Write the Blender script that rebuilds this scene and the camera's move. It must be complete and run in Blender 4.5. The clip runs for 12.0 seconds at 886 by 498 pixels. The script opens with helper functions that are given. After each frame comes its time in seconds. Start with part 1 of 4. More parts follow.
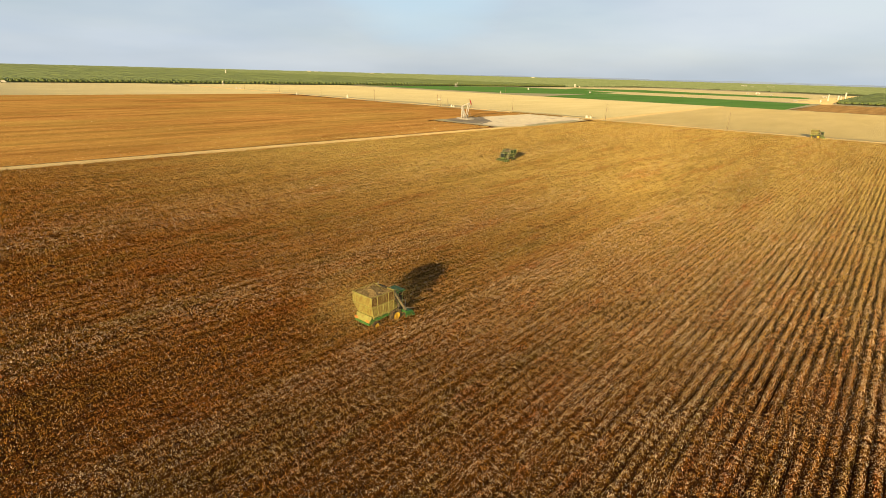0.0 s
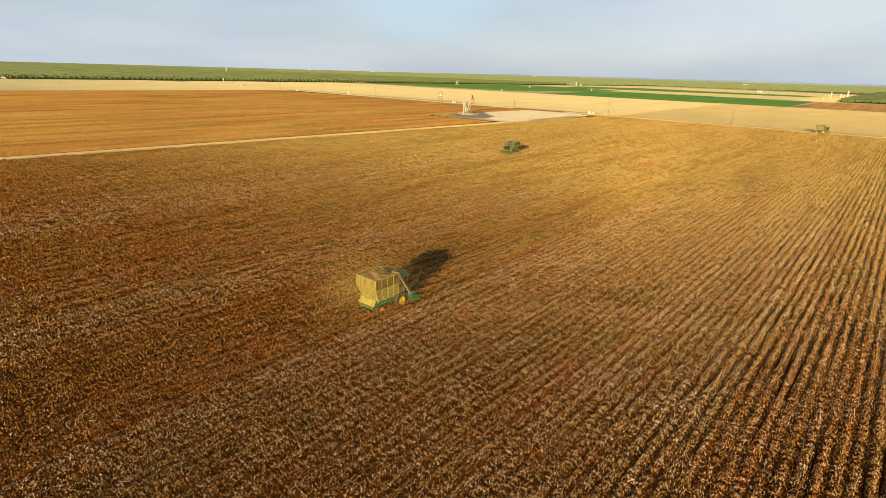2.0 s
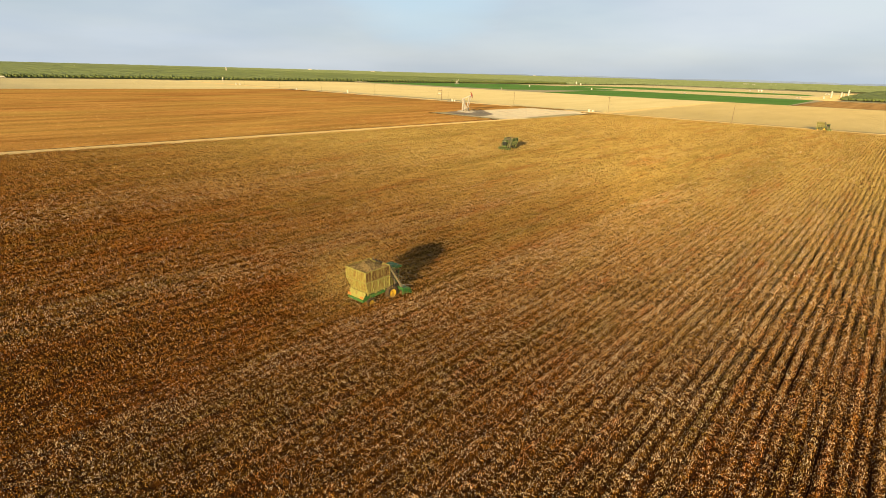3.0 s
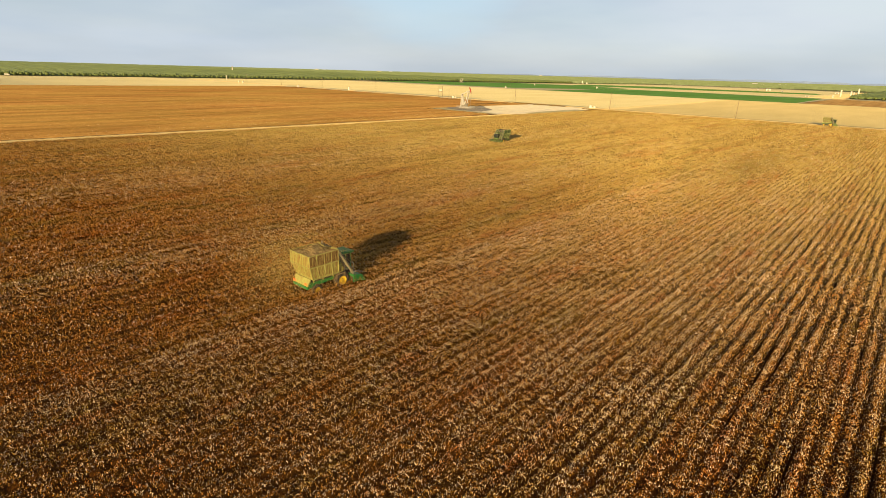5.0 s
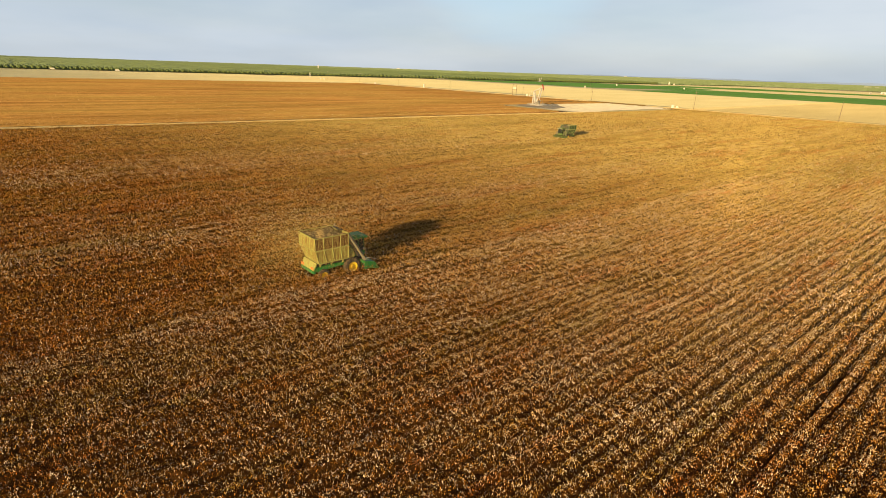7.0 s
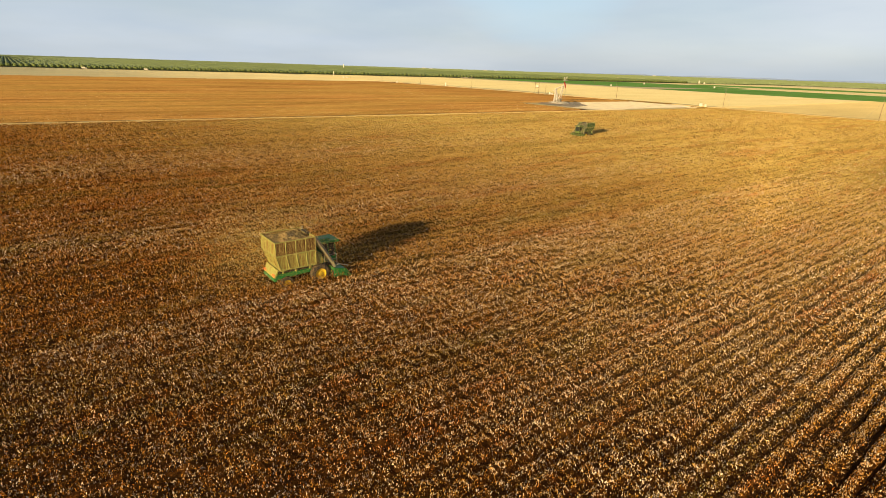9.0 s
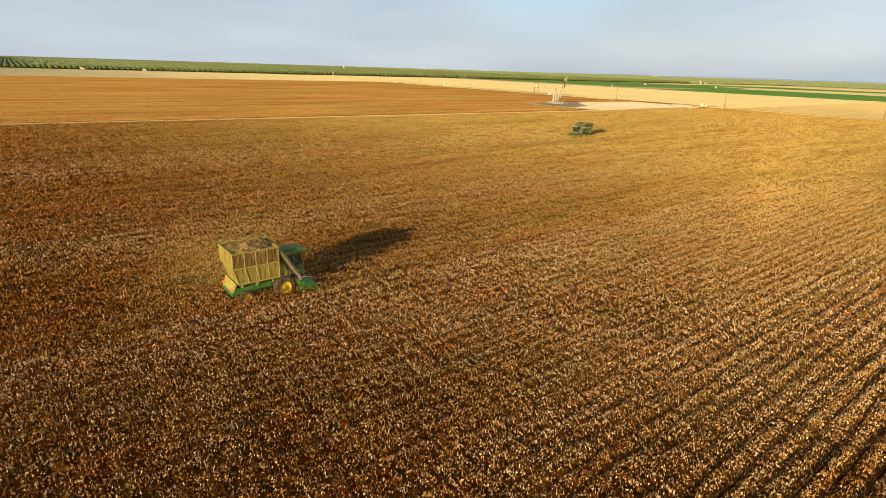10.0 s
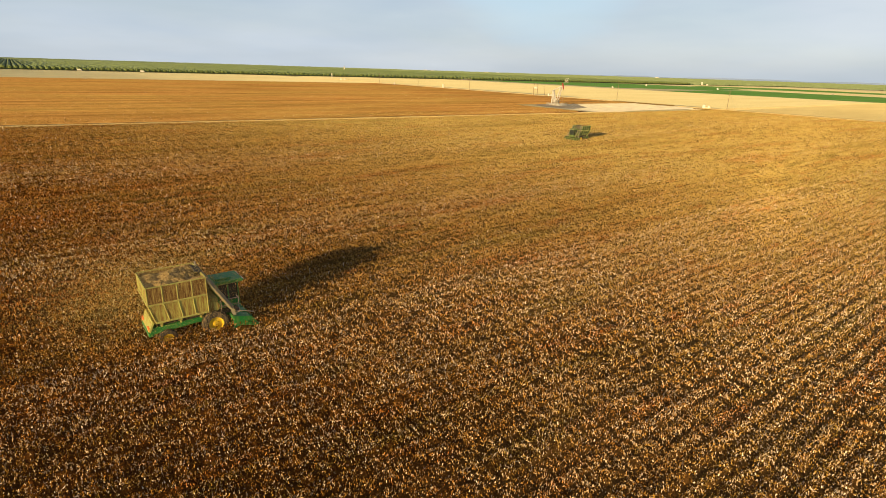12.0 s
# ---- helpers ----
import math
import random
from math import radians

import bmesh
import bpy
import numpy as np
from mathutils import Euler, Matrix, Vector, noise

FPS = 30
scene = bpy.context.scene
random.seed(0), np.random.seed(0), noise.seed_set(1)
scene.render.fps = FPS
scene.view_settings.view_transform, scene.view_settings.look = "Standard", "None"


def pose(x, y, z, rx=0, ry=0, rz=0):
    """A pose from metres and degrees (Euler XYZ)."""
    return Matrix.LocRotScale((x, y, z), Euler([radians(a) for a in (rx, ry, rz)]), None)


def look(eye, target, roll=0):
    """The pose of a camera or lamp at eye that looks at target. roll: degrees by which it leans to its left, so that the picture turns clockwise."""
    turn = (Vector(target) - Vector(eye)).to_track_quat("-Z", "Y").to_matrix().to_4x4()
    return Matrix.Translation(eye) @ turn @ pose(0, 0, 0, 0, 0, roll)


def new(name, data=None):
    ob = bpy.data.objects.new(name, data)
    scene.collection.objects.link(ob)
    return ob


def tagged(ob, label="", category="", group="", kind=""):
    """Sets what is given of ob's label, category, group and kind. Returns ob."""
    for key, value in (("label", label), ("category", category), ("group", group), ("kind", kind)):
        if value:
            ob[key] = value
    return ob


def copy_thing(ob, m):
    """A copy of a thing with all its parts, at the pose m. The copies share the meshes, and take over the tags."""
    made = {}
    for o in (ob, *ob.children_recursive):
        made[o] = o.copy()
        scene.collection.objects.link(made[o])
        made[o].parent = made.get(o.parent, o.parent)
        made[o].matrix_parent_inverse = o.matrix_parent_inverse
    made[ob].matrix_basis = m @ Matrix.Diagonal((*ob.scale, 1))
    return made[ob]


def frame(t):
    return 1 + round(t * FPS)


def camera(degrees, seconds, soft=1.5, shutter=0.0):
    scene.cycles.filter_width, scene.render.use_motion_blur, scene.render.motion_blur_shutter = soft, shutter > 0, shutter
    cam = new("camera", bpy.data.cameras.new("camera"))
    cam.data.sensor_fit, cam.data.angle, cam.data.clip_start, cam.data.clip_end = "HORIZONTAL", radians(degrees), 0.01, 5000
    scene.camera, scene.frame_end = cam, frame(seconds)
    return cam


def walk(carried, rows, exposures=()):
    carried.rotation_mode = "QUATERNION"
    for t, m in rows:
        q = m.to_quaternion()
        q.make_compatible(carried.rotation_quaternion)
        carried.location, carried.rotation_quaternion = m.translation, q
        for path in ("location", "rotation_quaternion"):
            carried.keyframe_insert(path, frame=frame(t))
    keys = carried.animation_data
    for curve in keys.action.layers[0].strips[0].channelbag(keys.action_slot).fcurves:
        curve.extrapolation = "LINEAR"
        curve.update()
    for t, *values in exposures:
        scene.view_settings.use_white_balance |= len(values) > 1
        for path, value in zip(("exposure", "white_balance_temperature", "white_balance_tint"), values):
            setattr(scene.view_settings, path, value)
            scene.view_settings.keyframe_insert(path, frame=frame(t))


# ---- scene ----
cam = camera(79.3, 12.0, soft=0.7)
# seconds, eye (x, y, z), yaw to the left of +y, pitch, roll
PATH = [
    (0.0, 0.203, 0.300, 29.579, 40.137, -18.325, 1.576),
    (0.5, -0.018, 0.339, 29.008, 40.156, -18.302, 1.600),
    (1.0, -0.359, 0.446, 28.391, 40.168, -18.370, 1.625),
    (1.5, -0.795, 0.616, 27.701, 40.160, -18.395, 1.665),
    (2.0, -1.213, 0.927, 26.986, 40.186, -18.425, 1.660),
    (2.5, -1.426, 1.535, 26.249, 40.208, -18.415, 1.630),
    (3.0, -1.290, 2.551, 25.541, 40.226, -18.437, 1.626),
    (3.6, -0.920, 4.300, 24.680, 40.260, -18.440, 1.625),
    (4.2, -0.420, 6.440, 23.740, 40.420, -18.435, 1.625),
    (5.0, 0.408, 9.307, 22.502, 40.960, -18.430, 1.640),
    (5.5, 0.816, 10.985, 21.806, 42.256, -18.495, 1.722),
    (6.0, 1.108, 12.783, 21.146, 45.159, -18.543, 1.840),
    (6.5, 1.285, 14.571, 20.570, 47.428, -18.573, 1.957),
    (7.1, 1.340, 16.660, 20.000, 49.300, -18.660, 2.000),
    (7.8, 1.010, 18.860, 19.580, 50.700, -18.740, 1.995),
    (8.5, 0.305, 21.133, 19.252, 51.409, -18.789, 1.966),
    (9.0, -0.543, 23.267, 18.921, 51.691, -18.781, 1.899),
    (9.5, -1.515, 25.340, 18.688, 51.774, -18.765, 1.870),
    (10.0, -2.596, 27.507, 18.475, 51.823, -18.720, 1.835),
    (10.5, -3.727, 29.642, 18.348, 51.883, -18.690, 1.833),
    (11.0, -4.890, 31.651, 18.327, 51.938, -18.690, 1.845),
    (11.5, -5.822, 33.232, 18.349, 51.985, -18.640, 1.845),
    (12.0, -6.319, 34.118, 18.307, 51.970, -18.586, 1.820),
]
walk(cam, [(t, pose(x, y, z, 90 + pitch, 0, yaw) @ pose(0, 0, 0, 0, 0, roll)) for t, x, y, z, yaw, pitch, roll in PATH])

# ---- sky and sun ----
SUN_EL, SUN_AZ = 10.8, 20.3      # the shadows run 20 degrees to the left of +y
to_sun = Vector((math.sin(radians(SUN_AZ)) * math.cos(radians(SUN_EL)), -math.cos(radians(SUN_AZ)) * math.cos(radians(SUN_EL)), math.sin(radians(SUN_EL))))
sun_data = bpy.data.lights.new("sun", "SUN")
sun_data.energy, sun_data.angle, sun_data.color = 5.0, radians(0.6), (1.0, 0.73, 0.34)
sun_lamp = new("sun", sun_data)
sun_lamp.matrix_world = look((0, 0, 60), Vector((0, 0, 60)) - to_sun)
scene.view_settings.exposure = 0.78

world = bpy.data.worlds.new("sky")
world.use_nodes = True
scene.world = world
wn, wl = world.node_tree.nodes, world.node_tree.links
wn.clear()
w_out, w_bg = wn.new("ShaderNodeOutputWorld"), wn.new("ShaderNodeBackground")
w_sky = wn.new("ShaderNodeTexSky")
w_sky.sky_type, w_sky.sun_disc = "NISHITA", False
w_sky.sun_elevation, w_sky.sun_rotation = radians(SUN_EL), math.atan2(to_sun.x, to_sun.y)
w_sky.air_density, w_sky.dust_density, w_sky.ozone_density = 1.0, 1.5, 1.0
w_tc, w_map, w_cloud, w_ramp, w_mix = (wn.new("ShaderNode" + k) for k in ("TexCoord", "Mapping", "TexNoise", "ValToRGB", "MixRGB"))
w_map.inputs["Scale"].default_value = (1.0, 1.0, 5.0)
w_cloud.inputs["Scale"].default_value, w_cloud.inputs["Detail"].default_value, w_cloud.inputs["Roughness"].default_value = 1.9, 4.0, 0.5
w_ramp.color_ramp.elements[0].position, w_ramp.color_ramp.elements[1].position = 0.40, 0.66
w_ramp.color_ramp.elements[0].color, w_ramp.color_ramp.elements[1].color = (0.80, 0.80, 0.80, 1), (0.96, 0.96, 0.96, 1)
w_veil = wn.new("ShaderNodeValToRGB")      # a thin uneven veil of high cloud
w_soft = wn.new("ShaderNodeTexNoise")
w_soft.inputs["Scale"].default_value, w_soft.inputs["Detail"].default_value = 1.3, 5.0
wl.new(w_map.outputs["Vector"], w_soft.inputs["Vector"])
wl.new(w_soft.outputs["Fac"], w_veil.inputs["Fac"])
for e, p, c in zip(w_veil.color_ramp.elements, (0.38, 0.64), ((2.80, 3.38, 4.10, 1), (3.98, 4.37, 4.78, 1))):
    e.position, e.color = p, c
w_xyz, w_high, w_dim = wn.new("ShaderNodeSeparateXYZ"), wn.new("ShaderNodeMapRange"), wn.new("ShaderNodeVectorMath")      # unseen part overhead dimmed to weaken the fill light
w_dim.operation = "SCALE"
for key, v in (("From Min", 0.18), ("From Max", 0.6), ("To Min", 1.0), ("To Max", 0.46)):
    w_high.inputs[key].default_value = v
wl.new(w_tc.outputs["Generated"], w_xyz.inputs["Vector"])
wl.new(w_xyz.outputs["Z"], w_high.inputs["Value"])
wl.new(w_veil.outputs["Color"], w_dim.inputs[0])
wl.new(w_high.outputs["Result"], w_dim.inputs["Scale"])
# a gap in the veil, where the blue shows through
w_way, w_near, w_gap, w_open = wn.new("ShaderNodeVectorMath"), wn.new("ShaderNodeMath"), wn.new("ShaderNodeMapRange"), wn.new("ShaderNodeMixRGB")
w_way.operation, w_near.operation = "DOT_PRODUCT", "MULTIPLY_ADD"
w_way.inputs[1].default_value = (-0.667, 0.715, 0.208)
wl.new(w_tc.outputs["Generated"], w_way.inputs[0])
wl.new(w_cloud.outputs["Fac"], w_near.inputs[0])
w_near.inputs[1].default_value = 0.035
wl.new(w_way.outputs["Value"], w_near.inputs[2])
wl.new(w_near.outputs["Value"], w_gap.inputs["Value"])
w_gap.inputs["From Min"].default_value, w_gap.inputs["From Max"].default_value = 1.0, 1.022
wl.new(w_gap.outputs["Result"], w_open.inputs["Fac"])
wl.new(w_dim.outputs["Vector"], w_open.inputs["Color1"])
w_open.inputs["Color2"].default_value = (3.15, 4.35, 5.2, 1)
wl.new(w_open.outputs["Color"], w_mix.inputs["Color2"])
wl.new(w_tc.outputs["Generated"], w_map.inputs["Vector"])
wl.new(w_map.outputs["Vector"], w_cloud.inputs["Vector"])
wl.new(w_cloud.outputs["Fac"], w_ramp.inputs["Fac"])
wl.new(w_ramp.outputs["Color"], w_mix.inputs["Fac"])
wl.new(w_sky.outputs["Color"], w_mix.inputs["Color1"])
wl.new(w_mix.outputs["Color"], w_bg.inputs["Color"])
wl.new(w_bg.outputs["Background"], w_out.inputs["Surface"])
w_bg.inputs["Strength"].default_value = 0.10

# ---- materials ----


class Mat:
    """A principled material with a few shorthands for its nodes."""

    def __init__(self, name, colour=(0.5, 0.5, 0.5), rough=0.8, metal=0.0):
        self.m = bpy.data.materials.new(name)
        self.m.use_nodes = True
        self.n, self.l = self.m.node_tree.nodes, self.m.node_tree.links
        self.bsdf = self.n["Principled BSDF"]
        self.bsdf.inputs["Base Color"].default_value = (*colour, 1)
        self.bsdf.inputs["Roughness"].default_value = rough
        self.bsdf.inputs["Metallic"].default_value = metal
        self.bsdf.inputs["Specular IOR Level"].default_value = 0.25
        self.tc = self.n.new("ShaderNodeTexCoord")

    def noise(self, scale, detail=3.0, rough=0.55, stretch=(1, 1, 1), turn=0.0):
        mp, nz = self.n.new("ShaderNodeMapping"), self.n.new("ShaderNodeTexNoise")
        mp.inputs["Scale"].default_value = stretch
        mp.inputs["Rotation"].default_value = (0, 0, radians(turn))
        self.l.new(self.tc.outputs["Object"], mp.inputs["Vector"])
        self.l.new(mp.outputs["Vector"], nz.inputs["Vector"])
        nz.inputs["Scale"].default_value, nz.inputs["Detail"].default_value, nz.inputs["Roughness"].default_value = scale, detail, rough
        return nz.outputs["Fac"]

    def ramp(self, fac, *stops):
        r = self.n.new("ShaderNodeValToRGB")
        while len(r.color_ramp.elements) < len(stops):
            r.color_ramp.elements.new(0.5)
        for e, (p, c) in zip(r.color_ramp.elements, stops):
            e.position, e.color = p, (*c, 1) if len(c) == 3 else c
        self.l.new(fac, r.inputs["Fac"])
        return r.outputs["Color"]

    def mix(self, fac, a, b, mode="MIX"):
        x = self.n.new("ShaderNodeMixRGB")
        x.blend_type = mode
        for key, v in (("Fac", fac), ("Color1", a), ("Color2", b)):
            if isinstance(v, bpy.types.NodeSocket):
                self.l.new(v, x.inputs[key])
            else:
                x.inputs[key].default_value = v if key == "Fac" else (*v, 1)
        return x.outputs["Color"]

    def island(self):
        return self.n.new("ShaderNodeNewGeometry").outputs["Random Per Island"]

    def each(self):
        return self.n.new("ShaderNodeObjectInfo").outputs["Random"]

    def colour(self, c):
        self.l.new(c, self.bsdf.inputs["Base Color"])
        return self

    def roughness(self, c):
        self.l.new(c, self.bsdf.inputs["Roughness"])
        return self

    def dull(self):
        """Fibrous and dusty: no sheen."""
        self.bsdf.inputs["Specular IOR Level"].default_value = 0.03
        return self

    def bump(self, h, strength=0.5, distance=0.05):
        b = self.n.new("ShaderNodeBump")
        b.inputs["Strength"].default_value, b.inputs["Distance"].default_value = strength, distance
        self.l.new(h, b.inputs["Height"])
        self.l.new(b.outputs["Normal"], self.bsdf.inputs["Normal"])
        return self


def soil_mat(name, dark, light, scale=0.4, stretch=(1, 1, 1), fine=6.0, bump=0.6, turn=0.0, dist=0.08):
    a = Mat(name, dark, 0.95)
    big, small = a.noise(scale, 4, 0.55, stretch, turn), a.noise(fine, 4, 0.6)
    c = a.ramp(big, (0.32, dark), (0.68, light))
    c = a.mix(0.55, c, a.ramp(small, (0.25, (0.55, 0.55, 0.55)), (0.75, (1.0, 1.0, 1.0))), "MULTIPLY")
    return a.colour(c).dull().bump(small, bump, dist).m


def paint_mat(name, colour, worn, rough=0.5, dust=0.45, metal=0.0):
    """Machine paint: sun-bleached, with dust and drips that run down."""
    a = Mat(name, colour, rough, metal)
    streak = a.noise(3.0, 5, 0.7, (2.2, 2.2, 0.30))
    fine = a.noise(16.0, 3, 0.6)
    c = a.mix(a.ramp(streak, (0.5 - 0.1 * dust, (0, 0, 0)), (0.63, (1, 1, 1))), colour, worn)
    c = a.mix(0.3, c, a.ramp(fine, (0.3, (0.6, 0.6, 0.6)), (0.7, (1, 1, 1))), "MULTIPLY")
    return a.colour(c).roughness(a.ramp(fine, (0.2, (rough - 0.12,) * 3), (0.8, (rough + 0.2,) * 3))).bump(fine, 0.08, 0.01).m


def sunlit_tone(a):
    """Painted light: crop colour dark in the south, sunlit pale northwards, a ragged change between."""
    along_field, wobble, sunward = a.n.new("ShaderNodeVectorMath"), a.n.new("ShaderNodeMath"), a.n.new("ShaderNodeMapRange")
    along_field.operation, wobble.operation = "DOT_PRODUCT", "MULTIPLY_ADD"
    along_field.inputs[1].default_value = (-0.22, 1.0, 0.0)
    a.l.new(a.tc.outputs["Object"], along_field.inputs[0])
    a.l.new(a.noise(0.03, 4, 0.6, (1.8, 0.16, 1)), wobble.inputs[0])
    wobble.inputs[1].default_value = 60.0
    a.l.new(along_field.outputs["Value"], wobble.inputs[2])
    a.l.new(wobble.outputs["Value"], sunward.inputs["Value"])
    sunward.inputs["From Min"].default_value, sunward.inputs["From Max"].default_value = 80.0, 188.0
    return sunward.outputs["Result"]


# the dry crop: brown leaves and stems, rust, olive patches, open bolls
def crop_mat(name, dark, rust, tan, olive, straw, patch_scale=0.045):
    a = Mat(name, rust, 0.9)
    r = a.island()
    c = a.ramp(r, (0.0, dark), (0.34, rust), (0.66, tan), (1.0, (tan[0] * 1.25, tan[1] * 1.3, tan[2] * 1.35)))
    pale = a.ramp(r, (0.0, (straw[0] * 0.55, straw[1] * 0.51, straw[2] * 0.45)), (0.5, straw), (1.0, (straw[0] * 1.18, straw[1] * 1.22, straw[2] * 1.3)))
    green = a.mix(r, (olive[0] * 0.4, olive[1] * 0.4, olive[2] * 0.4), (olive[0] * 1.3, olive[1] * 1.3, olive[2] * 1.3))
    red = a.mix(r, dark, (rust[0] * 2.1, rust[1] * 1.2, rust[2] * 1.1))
    # leaves mix to pale northwards: the sun's brightening painted into their colour
    c = a.mix(sunlit_tone(a), c, pale)
    for scale, amount in ((patch_scale, 0.5), (patch_scale * 7, 0.65)):
        c = a.mix(a.ramp(a.noise(scale, 4, 0.6, (1.6, 0.22, 1)), (0.52, (0, 0, 0)), (0.68, (amount,) * 3)), c, green)
        c = a.mix(a.ramp(a.noise(scale * 2.1, 3, 0.5, (1.8, 0.25, 1), 2.0), (0.54, (0, 0, 0)), (0.72, (amount,) * 3)), c, red)
    return a.colour(c).dull().m


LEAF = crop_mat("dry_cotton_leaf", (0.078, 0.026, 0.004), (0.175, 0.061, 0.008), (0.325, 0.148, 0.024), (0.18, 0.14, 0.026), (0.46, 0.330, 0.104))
boll = Mat("cotton_boll", (0.7, 0.6, 0.45), 0.95)
b_c = boll.ramp(boll.island(), (0.0, (0.33, 0.20, 0.10)), (0.45, (0.50, 0.350, 0.20)), (1.0, (0.74, 0.60, 0.46)))
b_c = boll.mix(boll.ramp(boll.noise(0.045 * 14.7, 3, 0.5, (1.8, 0.25, 1), 2.0), (0.54, (0, 0, 0)), (0.72, (0.55, 0.55, 0.55))), b_c, (0.50, 0.20, 0.07))
b_c = boll.mix(boll.ramp(boll.noise(0.25, 3, 0.6, (1.5, 0.5, 1)), (0.45, (0, 0, 0)), (0.65, (0.6, 0.6, 0.6))), b_c, boll.mix(boll.island(), (0.32, 0.19, 0.07), (0.58, 0.40, 0.19)))
BOLL = boll.colour(b_c).dull().m


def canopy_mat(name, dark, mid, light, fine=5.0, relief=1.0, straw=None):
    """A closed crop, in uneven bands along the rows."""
    a = Mat(name, mid, 0.95)
    small, clump = a.noise(fine, 5, 0.7), a.noise(1.1, 3, 0.55)
    band = a.noise(0.05, 4, 0.6, (2.2, 0.22, 1), -2.5)
    big = a.noise(0.012, 4, 0.6, (1.6, 0.6, 1))
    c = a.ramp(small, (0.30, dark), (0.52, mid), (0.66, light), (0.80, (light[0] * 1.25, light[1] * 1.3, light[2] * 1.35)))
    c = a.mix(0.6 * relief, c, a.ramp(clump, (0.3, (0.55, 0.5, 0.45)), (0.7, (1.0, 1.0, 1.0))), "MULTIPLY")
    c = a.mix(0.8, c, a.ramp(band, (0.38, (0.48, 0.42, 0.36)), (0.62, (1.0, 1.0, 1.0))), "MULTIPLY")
    c = a.mix(a.ramp(big, (0.4, (0, 0, 0)), (0.65, (0.35, 0.35, 0.35))), c, (mid[0] * 0.8, mid[1] * 1.15, mid[2]))
    # the canopy takes the same painted brightening towards the north
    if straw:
        c = a.mix(sunlit_tone(a), c, a.mix(a.ramp(small, (0.30, (0, 0, 0)), (0.70, (1, 1, 1))), (straw[0] * 0.4, straw[1] * 0.35, straw[2] * 0.3), straw))
    return a.colour(c).dull().bump(small, relief, 0.25).m


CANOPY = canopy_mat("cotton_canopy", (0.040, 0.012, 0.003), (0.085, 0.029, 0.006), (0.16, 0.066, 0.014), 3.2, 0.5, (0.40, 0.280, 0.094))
CANOPY_WEST = canopy_mat("cotton_canopy_rust", (0.335, 0.166, 0.048), (0.46, 0.248, 0.077), (0.565, 0.330, 0.116), 1.6, 0.5)
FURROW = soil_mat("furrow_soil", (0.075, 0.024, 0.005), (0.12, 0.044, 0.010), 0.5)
STUBBLE = soil_mat("stubble_soil", (0.59, 0.50, 0.26), (0.67, 0.575, 0.315), 0.05, (1.0, 0.25, 1), 1.6, 0.45, 0.0, 0.4)
TAN = soil_mat("tan_soil", (0.57, 0.445, 0.20), (0.65, 0.515, 0.24), 0.05, (1.0, 0.25, 1), 1.6, 0.3, 0.0, 0.3)
ROADDUST = soil_mat("road_dust", (0.74, 0.53, 0.23), (0.84, 0.63, 0.31), 0.3, (1, 0.2, 1), 2.0, 0.45, 0.0, 0.2)
FALLOW = soil_mat("fallow_soil", (0.26, 0.155, 0.060), (0.40, 0.25, 0.10), 0.05, (3.0, 0.15, 1), 1.5, 0.5, 0.0, 0.4)
GREEN = soil_mat("alfalfa_green", (0.150, 0.330, 0.050), (0.205, 0.405, 0.075), 0.03, (1, 0.3, 1), 1.5, 0.3, 0.0, 0.3)
FARM = soil_mat("farm_ground", (0.13, 0.16, 0.05), (0.24, 0.22, 0.09), 0.004, (0.4, 1, 1), 0.3, 0.3)

gravel = Mat("pad_gravel", (0.6, 0.5, 0.36), 0.9)
g_c = gravel.ramp(gravel.noise(0.25, 4, 0.6), (0.35, (0.70, 0.57, 0.35)), (0.65, (0.82, 0.71, 0.48)))
g_oil = gravel.ramp(gravel.noise(0.055, 3, 0.55, (1.0, 1.6, 1)), (0.63, (0, 0, 0)), (0.70, (0.7, 0.7, 0.7)))
gravel.colour(gravel.mix(g_oil, g_c, (0.24, 0.21, 0.20))).bump(gravel.noise(2.0, 4, 0.6), 0.4, 0.2)
GRAVEL = gravel.m
OILY = soil_mat("oily_ground", (0.28, 0.235, 0.18), (0.50, 0.40, 0.26), 0.09, (1, 1.4, 1), 2.0)


def leaf_mass(name, dark, light, scale=1.2):
    a = Mat(name, dark, 0.85)
    n1, n2 = a.noise(scale, 5, 0.7), a.noise(0.02, 4, 0.6, (0.5, 1, 1))
    c = a.ramp(n1, (0.32, dark), (0.68, light))
    c = a.mix(0.5, c, a.ramp(n2, (0.35, (0.65, 0.72, 0.6)), (0.65, (1, 1, 1))), "MULTIPLY")
    return a.colour(c).bump(n1, 0.8, 0.5).m


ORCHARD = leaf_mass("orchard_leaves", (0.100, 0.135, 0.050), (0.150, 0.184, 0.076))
# paler and bluer than ORCHARD: distance haze painted into the leaf colour
ORCHARD_HAZE = leaf_mass("haze_tinted_leaves", (0.122, 0.160, 0.074), (0.175, 0.210, 0.110), 0.05)
crown_m = Mat("tree_leaves", (0.06, 0.1, 0.02), 0.85)
crown_m.colour(crown_m.mix(crown_m.each(), crown_m.ramp(crown_m.island(), (0, (0.085, 0.120, 0.034)), (1, (0.180, 0.215, 0.066))), (0.13, 0.165, 0.048)))
CROWN = crown_m.m
BARK = soil_mat("bark", (0.06, 0.04, 0.028), (0.13, 0.09, 0.06), 3.0, (1, 1, 0.3))
WEED = soil_mat("dry_weeds", (0.16, 0.10, 0.035), (0.30, 0.20, 0.07), 0.8)

